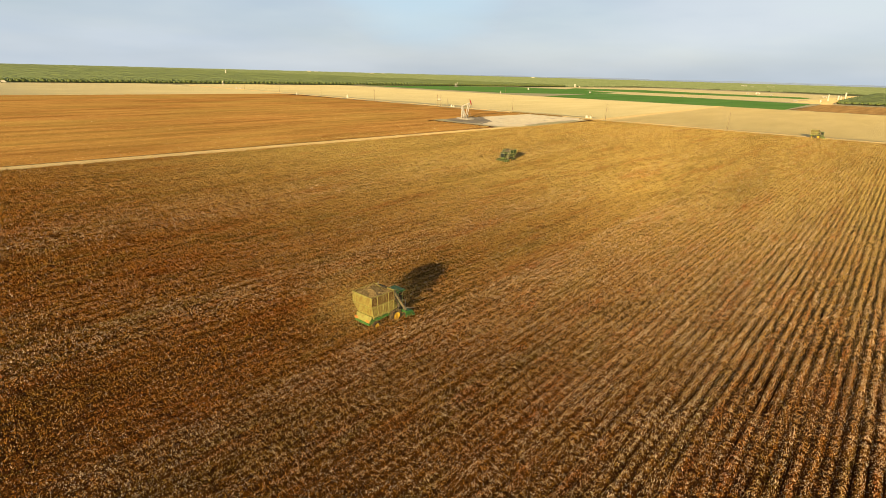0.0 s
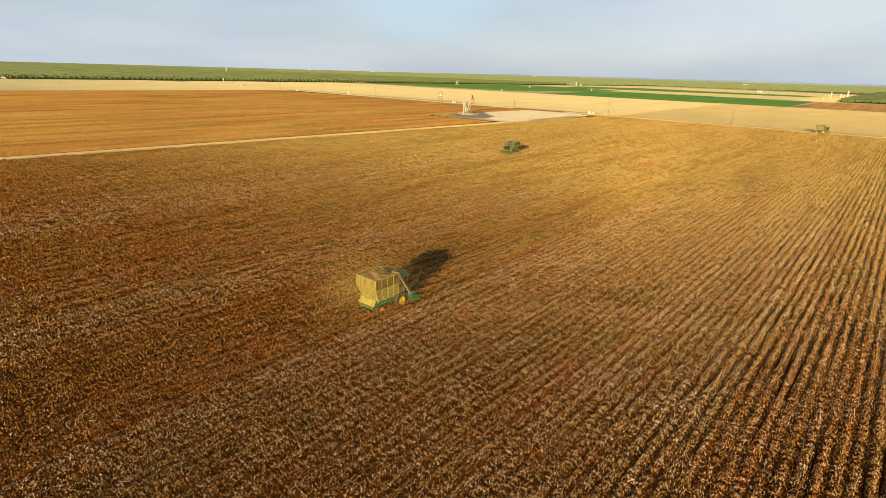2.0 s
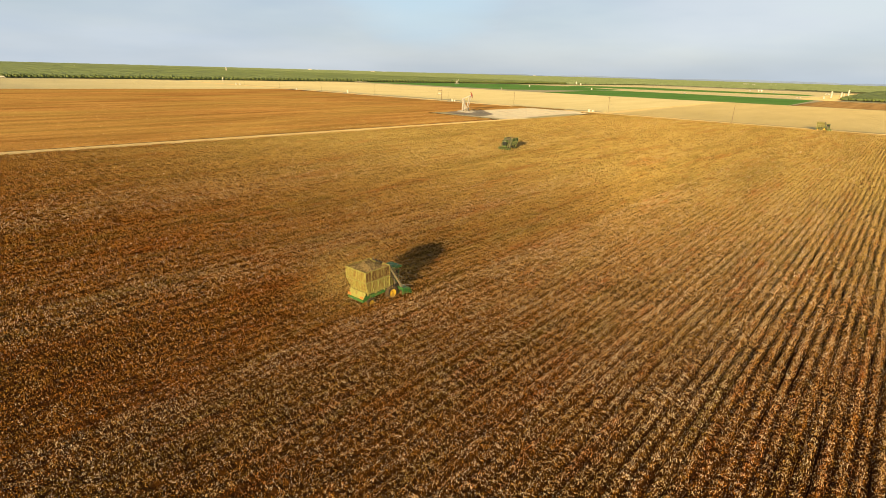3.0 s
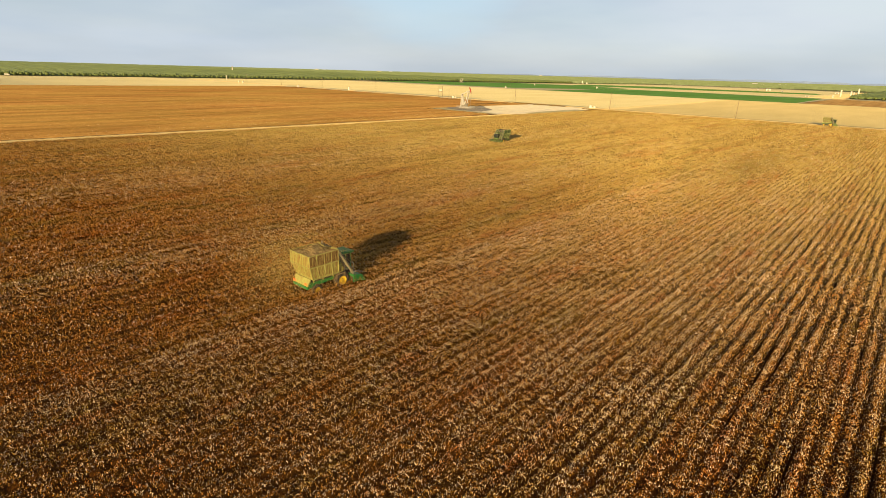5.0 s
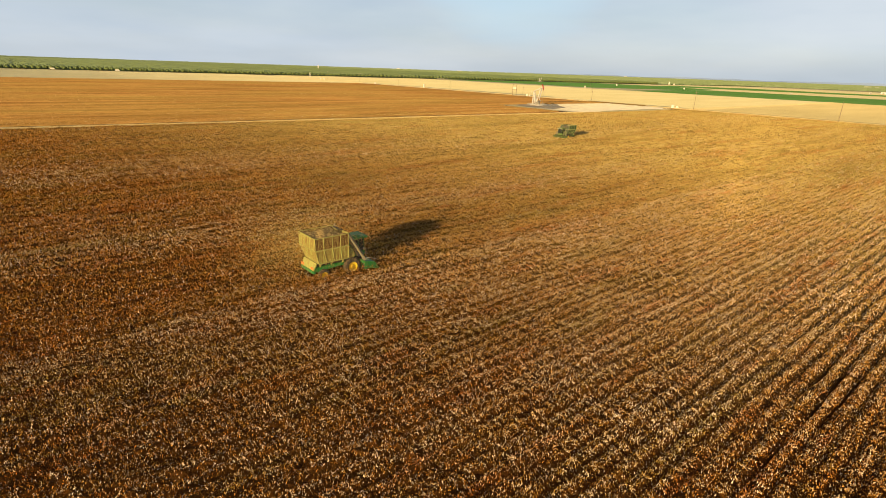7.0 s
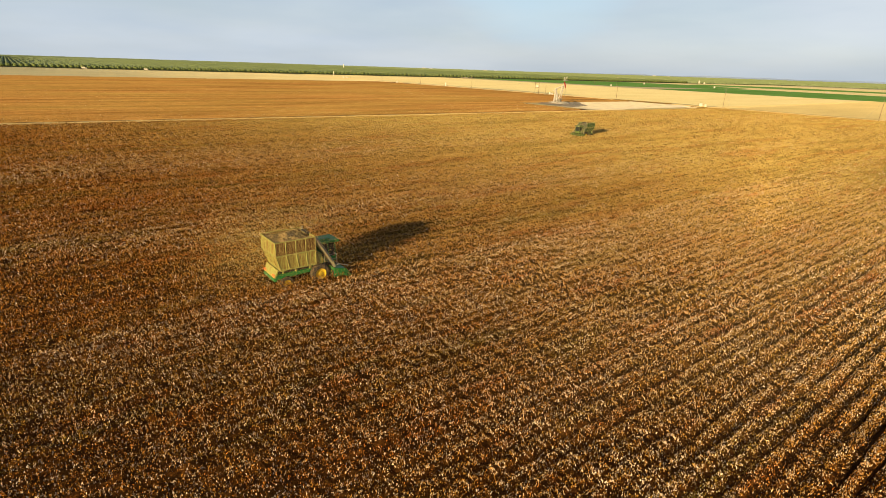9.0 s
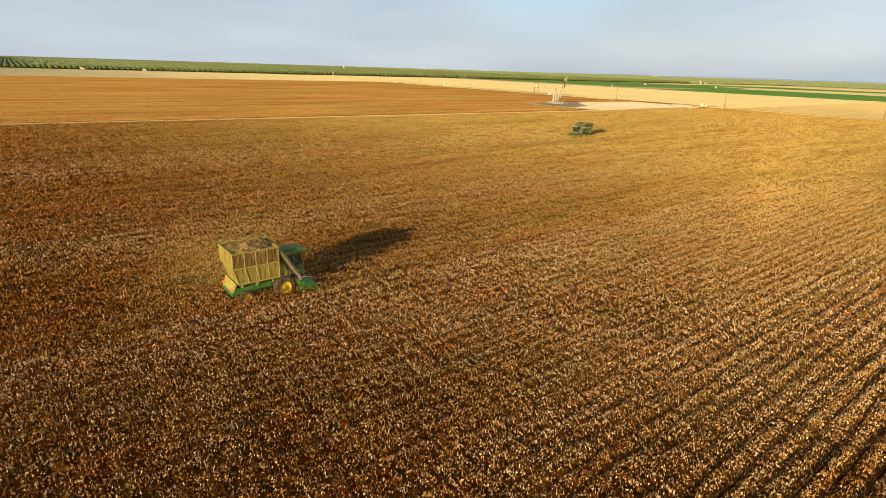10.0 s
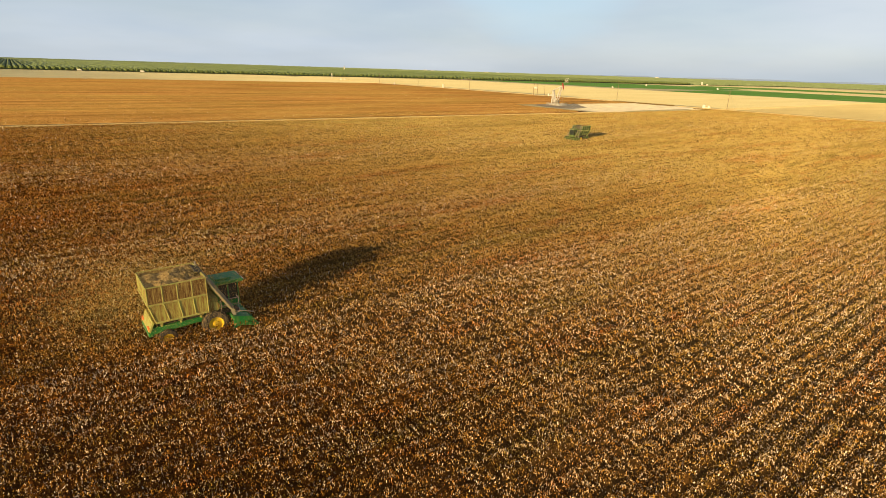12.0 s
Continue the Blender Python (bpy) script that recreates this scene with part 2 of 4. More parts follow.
PAINT_GREEN = paint_mat("machine_green", (0.014, 0.15, 0.030), (0.07, 0.16, 0.04), 0.45, 0.35)
PAINT_YELLOW = paint_mat("machine_yellow", (0.75, 0.50, 0.02), (0.60, 0.42, 0.06), 0.45, 0.3)
BASKET_DUSTY = paint_mat("dusty_basket_mesh", (0.34, 0.325, 0.080), (0.18, 0.088, 0.024), 0.75, 1.2)
b_mesh = Mat("trash_filled_mesh", (0.3, 0.2, 0.08), 0.85)
b_streak, b_fine = b_mesh.noise(5.0, 5, 0.7, (1.8, 1.8, 0.22)), b_mesh.noise(22.0, 3, 0.6)
b_col = b_mesh.ramp(b_streak, (0.44, (0.095, 0.043, 0.012)), (0.56, (0.22, 0.14, 0.042)), (0.68, (0.36, 0.32, 0.10)))
b_mesh.colour(b_mesh.mix(0.5, b_col, b_mesh.ramp(b_fine, (0.3, (0.5, 0.45, 0.4)), (0.7, (1, 1, 1))), "MULTIPLY")).bump(b_fine, 0.3, 0.02)
BASKET_TRASH = b_mesh.m
BASKET_RIB = paint_mat("dusty_basket_rib", (0.34, 0.35, 0.095), (0.28, 0.20, 0.06), 0.6, 0.5)
BASKET_GREEN = paint_mat("green_basket_mesh", (0.03, 0.065, 0.02), (0.07, 0.07, 0.025), 0.7, 0.5)
PAINT_OLIVE = paint_mat("dusty_olive_paint", (0.075, 0.135, 0.030), (0.17, 0.17, 0.06), 0.6, 0.9)
BASKET_OLIVE = paint_mat("olive_basket_mesh", (0.15, 0.15, 0.05), (0.20, 0.13, 0.055), 0.75, 0.8)
RIB_GREEN = paint_mat("green_basket_rib", (0.36, 0.40, 0.14), (0.34, 0.32, 0.12), 0.55, 0.3)
RUBBER = paint_mat("dusty_tyre_rubber", (0.035, 0.030, 0.025), (0.16, 0.11, 0.06), 0.85, 0.6)
STEEL = paint_mat("dull_steel", (0.22, 0.21, 0.19), (0.26, 0.20, 0.13), 0.5, 0.4)
DUCT = paint_mat("dusty_duct_paint", (0.17, 0.16, 0.11), (0.22, 0.17, 0.09), 0.55, 0.5)
DARK = paint_mat("dark_engine_steel", (0.030, 0.028, 0.024), (0.09, 0.065, 0.04), 0.7, 0.5)
WHITE = paint_mat("white_paint", (0.62, 0.58, 0.49), (0.48, 0.41, 0.30), 0.5, 0.2)
RED = paint_mat("red_paint", (0.30, 0.028, 0.018), (0.22, 0.05, 0.03), 0.5, 0.2)
LAMP_RED = Mat("orange_lens", (0.75, 0.16, 0.03), 0.3).m
CONCRETE = soil_mat("concrete", (0.42, 0.39, 0.34), (0.56, 0.52, 0.46), 1.2)
POLEWOOD = soil_mat("pole_wood", (0.17, 0.12, 0.075), (0.27, 0.20, 0.13), 3.0, (1, 1, 0.2))
glass_m = Mat("cab_glass", (0.03, 0.035, 0.035), 0.08)
glass_m.bsdf.inputs["Specular IOR Level"].default_value = 0.5
GLASS = glass_m.m
lint = Mat("picked_cotton", (0.6, 0.5, 0.36), 1.0)
lint.colour(lint.ramp(lint.noise(4.0, 5, 0.7), (0.35, (0.19, 0.115, 0.040)), (0.65, (0.36, 0.245, 0.105)))).bump(lint.noise(9.0, 4, 0.7), 1.0, 0.1)
LINT = lint.m

PUMP_GREY = paint_mat("weathered_pump_paint", (0.52, 0.49, 0.44), (0.26, 0.22, 0.18), 0.6, 0.5)

# ---- mesh helpers ----


def part(name, bm, mat, parent, label=""):
    me = bpy.data.meshes.new(name)
    bm.to_mesh(me)
    bm.free()
    me.materials.append(mat)
    ob = new(name, me)
    ob.parent = parent
    return tagged(ob, label)


def raw(name, verts, faces, mats, parent=None, index=None, smooth=False):
    """A mesh from arrays: verts (n, 3), faces (m, 3 or 4)."""
    verts, faces = np.asarray(verts, np.float32), np.asarray(faces, np.int32)
    me = bpy.data.meshes.new(name)
    me.vertices.add(len(verts))
    me.vertices.foreach_set("co", verts.ravel())
    me.loops.add(faces.size)
    me.loops.foreach_set("vertex_index", faces.ravel())
    me.polygons.add(len(faces))
    me.polygons.foreach_set("loop_start", np.arange(0, faces.size, faces.shape[1], dtype=np.int32))
    for m in mats:
        me.materials.append(m)
    if index is not None:
        me.polygons.foreach_set("material_index", np.asarray(index, np.int32))
    me.polygons.foreach_set("use_smooth", np.full(len(faces), smooth))
    me.update(calc_edges=True)
    ob = new(name, me)
    ob.parent = parent
    return ob


def thing(name, label, category, m=None, group=""):
    ob = new(name)
    ob.empty_display_size = 0.3
    if m is not None:
        ob.matrix_basis = m
    return tagged(ob, label, category, group)


def box(bm, x0, x1, y0, y1, z0, z1, bevel=0.0, m=None):
    made = bmesh.ops.create_cube(bm, size=1.0)["verts"]
    for v in made:
        v.co = Vector((x0 + (v.co.x + 0.5) * (x1 - x0), y0 + (v.co.y + 0.5) * (y1 - y0), z0 + (v.co.z + 0.5) * (z1 - z0)))
    if m is not None:
        bmesh.ops.transform(bm, matrix=m, verts=made)
    if bevel:
        edges = list({e for v in made for e in v.link_edges})
        bmesh.ops.bevel(bm, geom=edges, offset=bevel, segments=1, affect="EDGES")
    return bm


def rod(bm, a, b, r0, r1=None, n=8):
    a, b = Vector(a), Vector(b)
    d = b - a
    m = Matrix.Translation((a + b) / 2) @ d.to_track_quat("Z", "Y").to_matrix().to_4x4()
    bmesh.ops.create_cone(bm, cap_ends=True, segments=n, radius1=r0, radius2=r0 if r1 is None else r1, depth=d.length, matrix=m)
    return bm


def slab(bm, pts, thick):
    """A flat plate over a closed outline, thickened along its normal."""
    f = bm.faces.new([bm.verts.new(p) for p in pts])
    f.normal_update()
    n = f.normal.copy()
    got = bmesh.ops.extrude_face_region(bm, geom=[f])["geom"]
    for v in got:
        if isinstance(v, bmesh.types.BMVert):
            v.co -= n * thick
    bmesh.ops.recalc_face_normals(bm, faces=bm.faces)
    return bm


def sheet(name, outline, z, mat, label, category="ground"):
    """A level piece of ground, given by its outline."""
    bm = bmesh.new()
    bm.faces.new([bm.verts.new((x, y, z)) for x, y in outline])
    ob = part(name, bm, mat, None)
    return tagged(ob, label, category, kind="structure")


B = bmesh.new
# ---- ground and fields ----
ROW, ROW_X = 0.985, -0.10        # row spacing, x of one furrow's middle
disc = [(4950 * math.cos(2 * math.pi * k / 128), 4950 * math.sin(2 * math.pi * k / 128)) for k in range(128)]
sheet("ground", disc, 0.0, FARM, "flat farmland of green and dry fields to the horizon")


def road_x(y):
    return -199.0 + 0.072 * y


def west_edge(y):
    return -612.0 + 0.13 * y


def orchard_edge(y):
    return -965.0 + 0.22 * (y - 200)


sheet("field_stubble", [(orchard_edge(-700) - 30, -700), (900, -700), (900, 1160), (orchard_edge(1160) - 30, 1160)], 0.02, STUBBLE, "pale tan harvested stubble field, bare and dry", "field")
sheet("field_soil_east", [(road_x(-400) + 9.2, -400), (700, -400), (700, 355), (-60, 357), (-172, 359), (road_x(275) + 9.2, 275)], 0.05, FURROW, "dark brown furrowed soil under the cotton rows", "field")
sheet("field_soil_west", [(west_edge(-400), -400), (road_x(-400) - 0.4, -400), (road_x(262) - 0.4, 262), (-236, 264), (-240, 366), (-320, 372), (-470, 379), (-562, 384)], 0.05, FURROW, "dark brown furrowed soil under the far cotton", "field")
sheet("dirt_road", [(road_x(-400) - 0.4, -400), (road_x(-400) + 9.1, -400), (road_x(274) + 9.1, 274), (road_x(274) - 0.4, 274)], 0.07, ROADDUST, "pale dusty dirt road between two cotton fields", "road")
sheet("oily_ground", [(-242, 298), (-230, 272), (-214, 267), (-199, 270), (-205, 290), (-222, 304), (-236, 320)], 0.13, OILY, "grey oil-soaked ground round the pump jack", "ground")
PAD = [(road_x(266) - 2, 266), (road_x(274) + 3, 274), (-181, 318), (-176, 366), (-206, 371), (-238, 368), (-243, 350), (-238, 320), (-222, 290), (-214, 268)]
sheet("well_pad", PAD, 0.09, GRAVEL, "pale gravel well pad with grey oil stains", "ground")
TRACK = [(-860, 392), (-560, 387), (-320, 380), (-180, 370.5), (0, 366), (700, 362), (700, 366), (0, 371), (-180, 377), (-320, 386), (-560, 394), (-860, 402)]
sheet("boundary_track", TRACK, 0.04, ROADDUST, "pale dirt track along the edge of the cotton", "road")
FARM_TRACK = [(-171, 376), (-164, 376), (-168.5, 697), (-177, 697)]
sheet("farm_track", FARM_TRACK, 0.06, ROADDUST, "pale dirt track across the stubble field", "road")
sheet("field_tan_east", [(-164, 376), (700, 366), (700, 690), (-106, 697), (-168.5, 697)], 0.045, TAN, "smooth orange tan harvested field beside the farm track", "field")
GREEN_WEST = [(-835, 735), (-503, 742), (-430, 878), (-436, 1030), (-590, 1120), (-745, 1105), (-803, 915)]
sheet("field_alfalfa_west", GREEN_WEST, 0.06, GREEN, "bright green irrigated alfalfa field", "field")
GREEN_EAST = [(-412, 700), (-108, 698), (-112, 925), (-300, 962), (-425, 960), (-428, 885)]
sheet("field_alfalfa_east", GREEN_EAST, 0.06, GREEN, "bright green irrigated alfalfa field", "field")
STRIP = [(-590, 1080), (-410, 1125), (-150, 1180), (-150, 1290), (-370, 1310), (-510, 1352), (-640, 1240)]
sheet("field_alfalfa_far", STRIP, 0.08, GREEN, "narrow strip of green alfalfa field", "field")
PALE = [(-720, 1160), (-100, 1080), (-92, 1650), (-330, 1800), (-620, 1800)]
sheet("field_pale_far", PALE, 0.05, STUBBLE, "pale dry field beyond the alfalfa", "field")
sheet("field_fallow", [(-106, 700), (600, 690), (600, 935), (-30, 938), (-100, 925)], 0.06, FALLOW, "reddish brown ploughed fallow field", "field")
YARD = [(-140, 960), (-92, 930), (-86, 985), (-92, 1640), (-125, 1640)]
sheet("tank_yard", YARD, 0.09, ROADDUST, "pale gravel yard of the oil tanks", "ground")

# ---- the cotton ----
rng = np.random.default_rng(7)


def sun_ridges(name, xs, y0, y1, inside, mat, label, gap=3.0, height=0.12, uneven=1.0, lean=0.0):
    """Low uneven ridges added to face the sun and brighten level ground; they run from east to west."""
    vs, fs, base = [], [], 0
    n = len(xs)
    for y in np.arange(y0, y1, gap):
        h = height * (1 + uneven * rng.uniform(-0.5, 0.4, n))
        v = np.empty((n, 3, 3), np.float32)
        mid = y + rng.normal(0, 0.12 * gap * uneven, n)
        for j, (d, z) in enumerate(((-0.13 * gap, -0.02 + 0.0 * h), (0.0, h), (0.3 * gap, -0.02 + 0.0 * h))):
            v[:, j] = np.stack([xs + lean * y, mid + d, 0.03 + z], 1)
        i = base + (np.arange(n - 1)[:, None] * 3 + np.arange(2)[None]).ravel()
        keep = inside((xs[:-1] + xs[1:]) / 2, y)
        fs.append(np.stack([i, i + 3, i + 4, i + 1], 1)[np.repeat(keep, 2)])
        vs.append(v.reshape(-1, 3))
        base += n * 3
    return tagged(raw(name, np.concatenate(vs), np.concatenate(fs), [mat]), label, "soil", kind="stuff")


def within(outline):
    """A test for points inside an outline."""
    def test(x, y):
        got = np.zeros(len(x), bool)
        for (xa, ya), (xb, yb) in zip(outline, outline[1:] + outline[:1]):
            if (ya > y) != (yb > y):
                got ^= x < xa + (y - ya) * (xb - xa) / (yb - ya)
        return got
    return test


def bare_stubble(x, y):
    west_part = (x > orchard_edge(y) + 8) & (x < west_edge(y) - 4) & (y < 388)
    north = (x > orchard_edge(y) + 8) & (y > 404) & (y < 692) & (x < -174)
    return west_part | north |  ((x > -320) & (x < -176) & (y > 389) & (y < 405))


# ridges facing the sun are added on each bare surface to brighten it
stubble_x = np.append(np.arange(-1180, -176, 40.0), -174.5)
# lower in the south, where they would show end-on as stripes
sun_ridges("stubble_lines", stubble_x, -40, 160, bare_stubble, STUBBLE, "lower added ridges that catch sun on the stubble", 1.5, 0.045, 0.2)
sun_ridges("stubble_lines", stubble_x, 160, 692, bare_stubble, STUBBLE, "low added ridges that catch sun on the stubble", 1.5, 0.062, 0.2)
sun_ridges("tan_soil_lines", np.arange(-176, 480, 40.0), 372, 694, lambda x, y: (x > -164 - 0.014 * (y - 376)) & (y > 380), TAN, "low added ridges that catch sun on the tan field", 1.5, 0.062, 0.2)
sun_ridges("pale_soil_lines", np.arange(-720, -124, 12.0), 966, 1640, lambda x, y: (within(PALE)(x, y) | (y < 1130)) & ~within(STRIP)(x, y) & ~within(GREEN_WEST)(x, y) & ~within(GREEN_EAST)(x, y), STUBBLE, "low added ridges that catch sun on the pale field", 5.0, 0.16, 0.3)
sun_ridges("track_ripples", np.arange(-178, -154, 2.0), 378, 698, within(FARM_TRACK), ROADDUST, "low added ridges that catch sun on the track", 2.0, 0.10)
sun_ridges("road_ripples", road_x(0) + np.array([0.2, 3.0, 6.0, 8.8]), -60, 270, lambda x, y: x < 0, ROADDUST, "low added ridges that catch sun on the road", 1.2, 0.095, 0.15, 0.072)
sun_ridges("edge_ripples", np.arange(-850, 480, 10.0), 363, 401, within(TRACK), ROADDUST, "low added ridges that catch sun on the track", 1.5, 0.09)
sun_ridges("yard_ripples", np.arange(-142, -84, 4.0), 935, 1630, within(YARD), ROADDUST, "low added ridges that catch sun on the yard", 5.0, 0.24)
sun_ridges("fallow_furrows", np.arange(-100, 480, 14.0), 702, 930, lambda x, y: x > -98, FALLOW, "low added ridges that catch sun on the fallow soil", 4.0, 0.20)
sun_ridges("gravel_ripples", np.arange(-240, -174, 5.0), 270, 367, within(PAD), GRAVEL, "low added ridges that catch sun on the pad", 1.6, 0.10, 0.4)
K0, K1 = -205, 16                 # rows by number, from the road to beyond the camera's right
Y0, YN = -60, 432
kernel = np.exp(-np.linspace(-2, 2, 7) ** 2)
kernel /= kernel.sum()


def along(rows, n, amount):
    """Unevenness along each row, one value a metre."""
    a = rng.normal(0, 1, (rows, n + 6))
    return amount * np.array([np.convolve(r, kernel, "valid") for r in a]) * 1.7


ROW_W = 0.46 * (1 + along(K1 - K0 + 1, YN, 0.16)) * (1 + rng.normal(0, 0.05, (K1 - K0 + 1, 1)))
ROW_H = 0.76 * (1 + along(K1 - K0 + 1, YN, 0.12)) * (1 + rng.normal(0, 0.05, (K1 - K0 + 1, 1)))
# the stand closes over the furrows in the west and leaves them open at the eastern side
closed = np.interp(ROW_X + (np.arange(K0, K1 + 1) + 0.5) * ROW, [-34, -16, 2], [1.0, 0.55, 0.0])
ROW_W *= (0.97 + 0.27 * closed)[:, None]
grp = np.convolve(rng.normal(0, 1, K1 - K0 + 1 + 10), np.ones(11) / 3.3, "valid")
row_at = ROW_X + (np.arange(K0, K1 + 1) + 0.5) * ROW
# share of open bolls: the machine has already picked some swaths, the rows between stand full
swath = np.interp(row_at, [-200, -128, -122, -102, -97, -69, -65, -58, -55.5, -41.5, -40, -37, -24, -12, 16],
                  [0.14, 0.16, 0.27, 0.27, 0.14, 0.15, 0.38, 0.38, 0.14, 0.14, 0.54, 0.35, 0.36, 0.38, 0.36])
ROW_B = np.clip(swath * (1 + 0.22 * grp), 0.05, 0.75)


PLANT = rng.uniform(0, 1, (K1 - K0 + 1, 2400))      # each plant: few or many open bolls


def table(t, k, y):
    f = np.clip(y - Y0, 0, YN - 1.001)
    i = f.astype(int)
    f = f - i
    return t[k - K0, i] * (1 - f) + t[k - K0, i + 1] * f


def row_span(k):
    """From where to where a row of the east field runs."""
    x = ROW_X + (k + 0.5) * ROW
    return -15.0, min(356.5 - 0.015 * (x + 60), (x + 189.5) / 0.072 if x < -163 else 400)


PROFILE = np.array([-1.25, -0.95, -0.55, 0.0, 0.55, 0.95, 1.25])
LIFT = np.array([0.28, 0.64, 0.90, 1.0, 0.90, 0.64, 0.28])


def ridge_rows(name, spans, step, profile, lift, mat, label, width=None, height=None, rough=0.06):
    """Crop rows as long uneven hedges. spans: (row number, x, y0, y1)."""
    vs, fs, base, m = [], [], 0, len(profile)
    for k, x, ya, yb in spans:
        n = max(3, int((yb - ya) / step) + 1)
        y = np.linspace(ya, yb, n)
        w = table(ROW_W, np.full(n, k), y) if width is None else width * (1 + rng.normal(0, 0.08, n))
        h = table(ROW_H, np.full(n, k), y) if height is None else height * (1 + rng.normal(0, 0.10, n))
        h = h * (0.84 + 0.14 * (np.arange(n) % 2) + 0.12 * rng.uniform(-1, 1, n))
        v = np.empty((n, m, 3), np.float32)
        v[:, :, 0] = x + profile[None] * w[:, None] + rng.normal(0, rough * 0.6, (n, m))
        v[:, :, 1] = y[:, None] + rng.normal(0, step * 0.12, (n, m))
        v[:, :, 2] = 0.04 + lift[None] * h[:, None] * 0.70 + rng.normal(0, rough, (n, m)) * (lift[None] > 0)
        vs.append(v.reshape(-1, 3))
        i = base + (np.arange(n - 1)[:, None] * m + np.arange(m - 1)[None]).ravel()
        fs.append(np.stack([i, i + 1, i + m + 1, i + m], 1))
        base += n * m
    ob = raw(name, np.concatenate(vs), np.concatenate(fs), [mat], smooth=False)
    return tagged(ob, label, "crop", kind="stuff")


far_rows, near_spans = [], []
for k in range(K0, K1):
    x = ROW_X + (k + 0.5) * ROW
    ya, yb = row_span(k)
    if yb > ya + 3:
        (near_spans if x > -95 else far_rows).append((k, x, ya, yb))
SLIM, SLIM_LIFT = PROFILE[[0, 1, 3, 5, 6]], LIFT[[0, 1, 3, 5, 6]]


LEAN = 0.072                      # of the western rows, as of the road


def tufted_rows(name, spans, step, half, height, mat, label, tuft=1.0, lean=0.0, skirt=0.32):
    """Far rows: a crest of tufts, high and low by turns, down to the furrow on both sides."""
    vs, fs, base = [], [], 0
    for k, x, ya, yb in spans:
        n = max(4, int((yb - ya) / step) + 1)
        y = np.linspace(ya, yb, n)
        h = height * (1.0 - 0.50 * tuft + tuft * (0.25 * (np.arange(n) % 2) + 0.30 * rng.uniform(0, 1, n)))
        v = np.empty((n, 3, 3), np.float32)
        v[:, :, 0] = x + lean * y[:, None] + np.array([-half, 0, half])[None] * (1 + rng.normal(0, 0.10, (n, 1))) + rng.normal(0, 0.05, (n, 3))
        v[:, :, 1] = y[:, None] + rng.uniform(-0.5, 0.5) * step + rng.normal(0, step * 0.22, (n, 1))
        v[:, :, 2] = np.stack([0.05 + skirt * h, h, 0.05 + skirt * h], 1)
        v[[0, -1], :, 2] *= 0.3
        vs.append(v.reshape(-1, 3))
        i = base + (np.arange(n - 1)[:, None] * 3 + np.arange(2)[None]).ravel()
        fs.append(np.stack([i, i + 1, i + 4, i + 3], 1))
        base += n * 3
    return tagged(raw(name, np.concatenate(vs), np.concatenate(fs), [mat]), label, "crop", kind="stuff")


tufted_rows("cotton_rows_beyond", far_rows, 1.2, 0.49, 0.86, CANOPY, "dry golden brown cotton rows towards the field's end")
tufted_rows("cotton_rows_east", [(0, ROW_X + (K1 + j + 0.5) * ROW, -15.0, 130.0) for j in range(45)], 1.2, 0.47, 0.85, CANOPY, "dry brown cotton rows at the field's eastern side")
west = []
for k in range(420):
    x = road_x(0) - 1.6 - k * ROW                 # where the row crosses y = 0; it runs beside the road
    top = 256 if x + LEAN * 260 > -236 else 364 if x + LEAN * 364 > -320 else 369
    top = min(top, (x + 610.0) / (0.13 - LEAN))   # the field narrows to the north
    if top > -36:
        west.append((0, x, -40.0, top))
tufted_rows("cotton_rows_west", west, 4.2, 0.46, 0.95, CANOPY_WEST, "rust brown cotton rows beyond the dirt road", 0.5, LEAN, 0.06)


def leaf_faces(c, u, size, upright, face):
    """Little upright three-cornered faces at the places c: leaves that hang, and bolls."""
    n = len(c)
    nrm = np.stack([u * 0.6, np.full(n, -face), np.full(n, 0.10)], 1) + rng.normal(0, 1, (n, 3)) * np.array([0.8, 0.8, upright])
    nrm /= np.linalg.norm(nrm, axis=1, keepdims=True)
    t1 = np.cross(nrm, np.array([0, 0, 1.0]) + rng.normal(0, 0.30, (n, 3)))
    t1 /= np.linalg.norm(t1, axis=1, keepdims=True) + 1e-9
    t2 = np.cross(t1, nrm) * np.where(rng.uniform(0, 1, n) < 0.5, 1.0, -1.0)[:, None]
    s = size * rng.uniform(0.65, 1.35, n)
    return np.stack([c + (ox * s)[:, None] * t1 + (oy * s)[:, None] * t2 for ox, oy in ((-0.52, -0.85), (0.52, -0.65), (0.08, 1.20))], 1)


def flecks(per_metre, r0, r1, size, upright, face, open_bolls=1.0, a0=-12, a1=112):
    """Leaves and open bolls on the rows, so many a square metre, in a ring sector round the camera's path, to fit its
    view.
    """
    count = int(per_metre * math.radians(a1 - a0) * (r1 * r1 - r0 * r0) / 2)
    r = np.sqrt(rng.uniform(r0 * r0, r1 * r1, count)) * np.exp(rng.normal(0, 0.09 if r0 > 20 else 0.03, count))
    a = np.radians(rng.uniform(a0, a1, count))
    x, y = 1.0 - r * np.sin(a), 19.0 + r * np.cos(a)
    k = np.floor((x - ROW_X) / ROW).astype(int)
    ok = (k > K0) & (k < K1 - 1) & (y > -14) & (y < 356.0 - 0.015 * (x + 60)) & (x > -189.1 + 0.072 * y)
    k, y = k[ok], y[ok]
    n = len(k)
    gap = 3.2 * size + 0.05          # from plant to plant
    shift = (k * 0.618) % 1.0
    at = np.floor((y + 20) / gap + shift).astype(int)
    y = (at + 0.5 - shift) * gap - 20 + rng.normal(0, 0.25 * gap, n)
    plant, tall = PLANT[k - K0, at % 2399], PLANT[k - K0, (at * 7 + 3) % 2399]
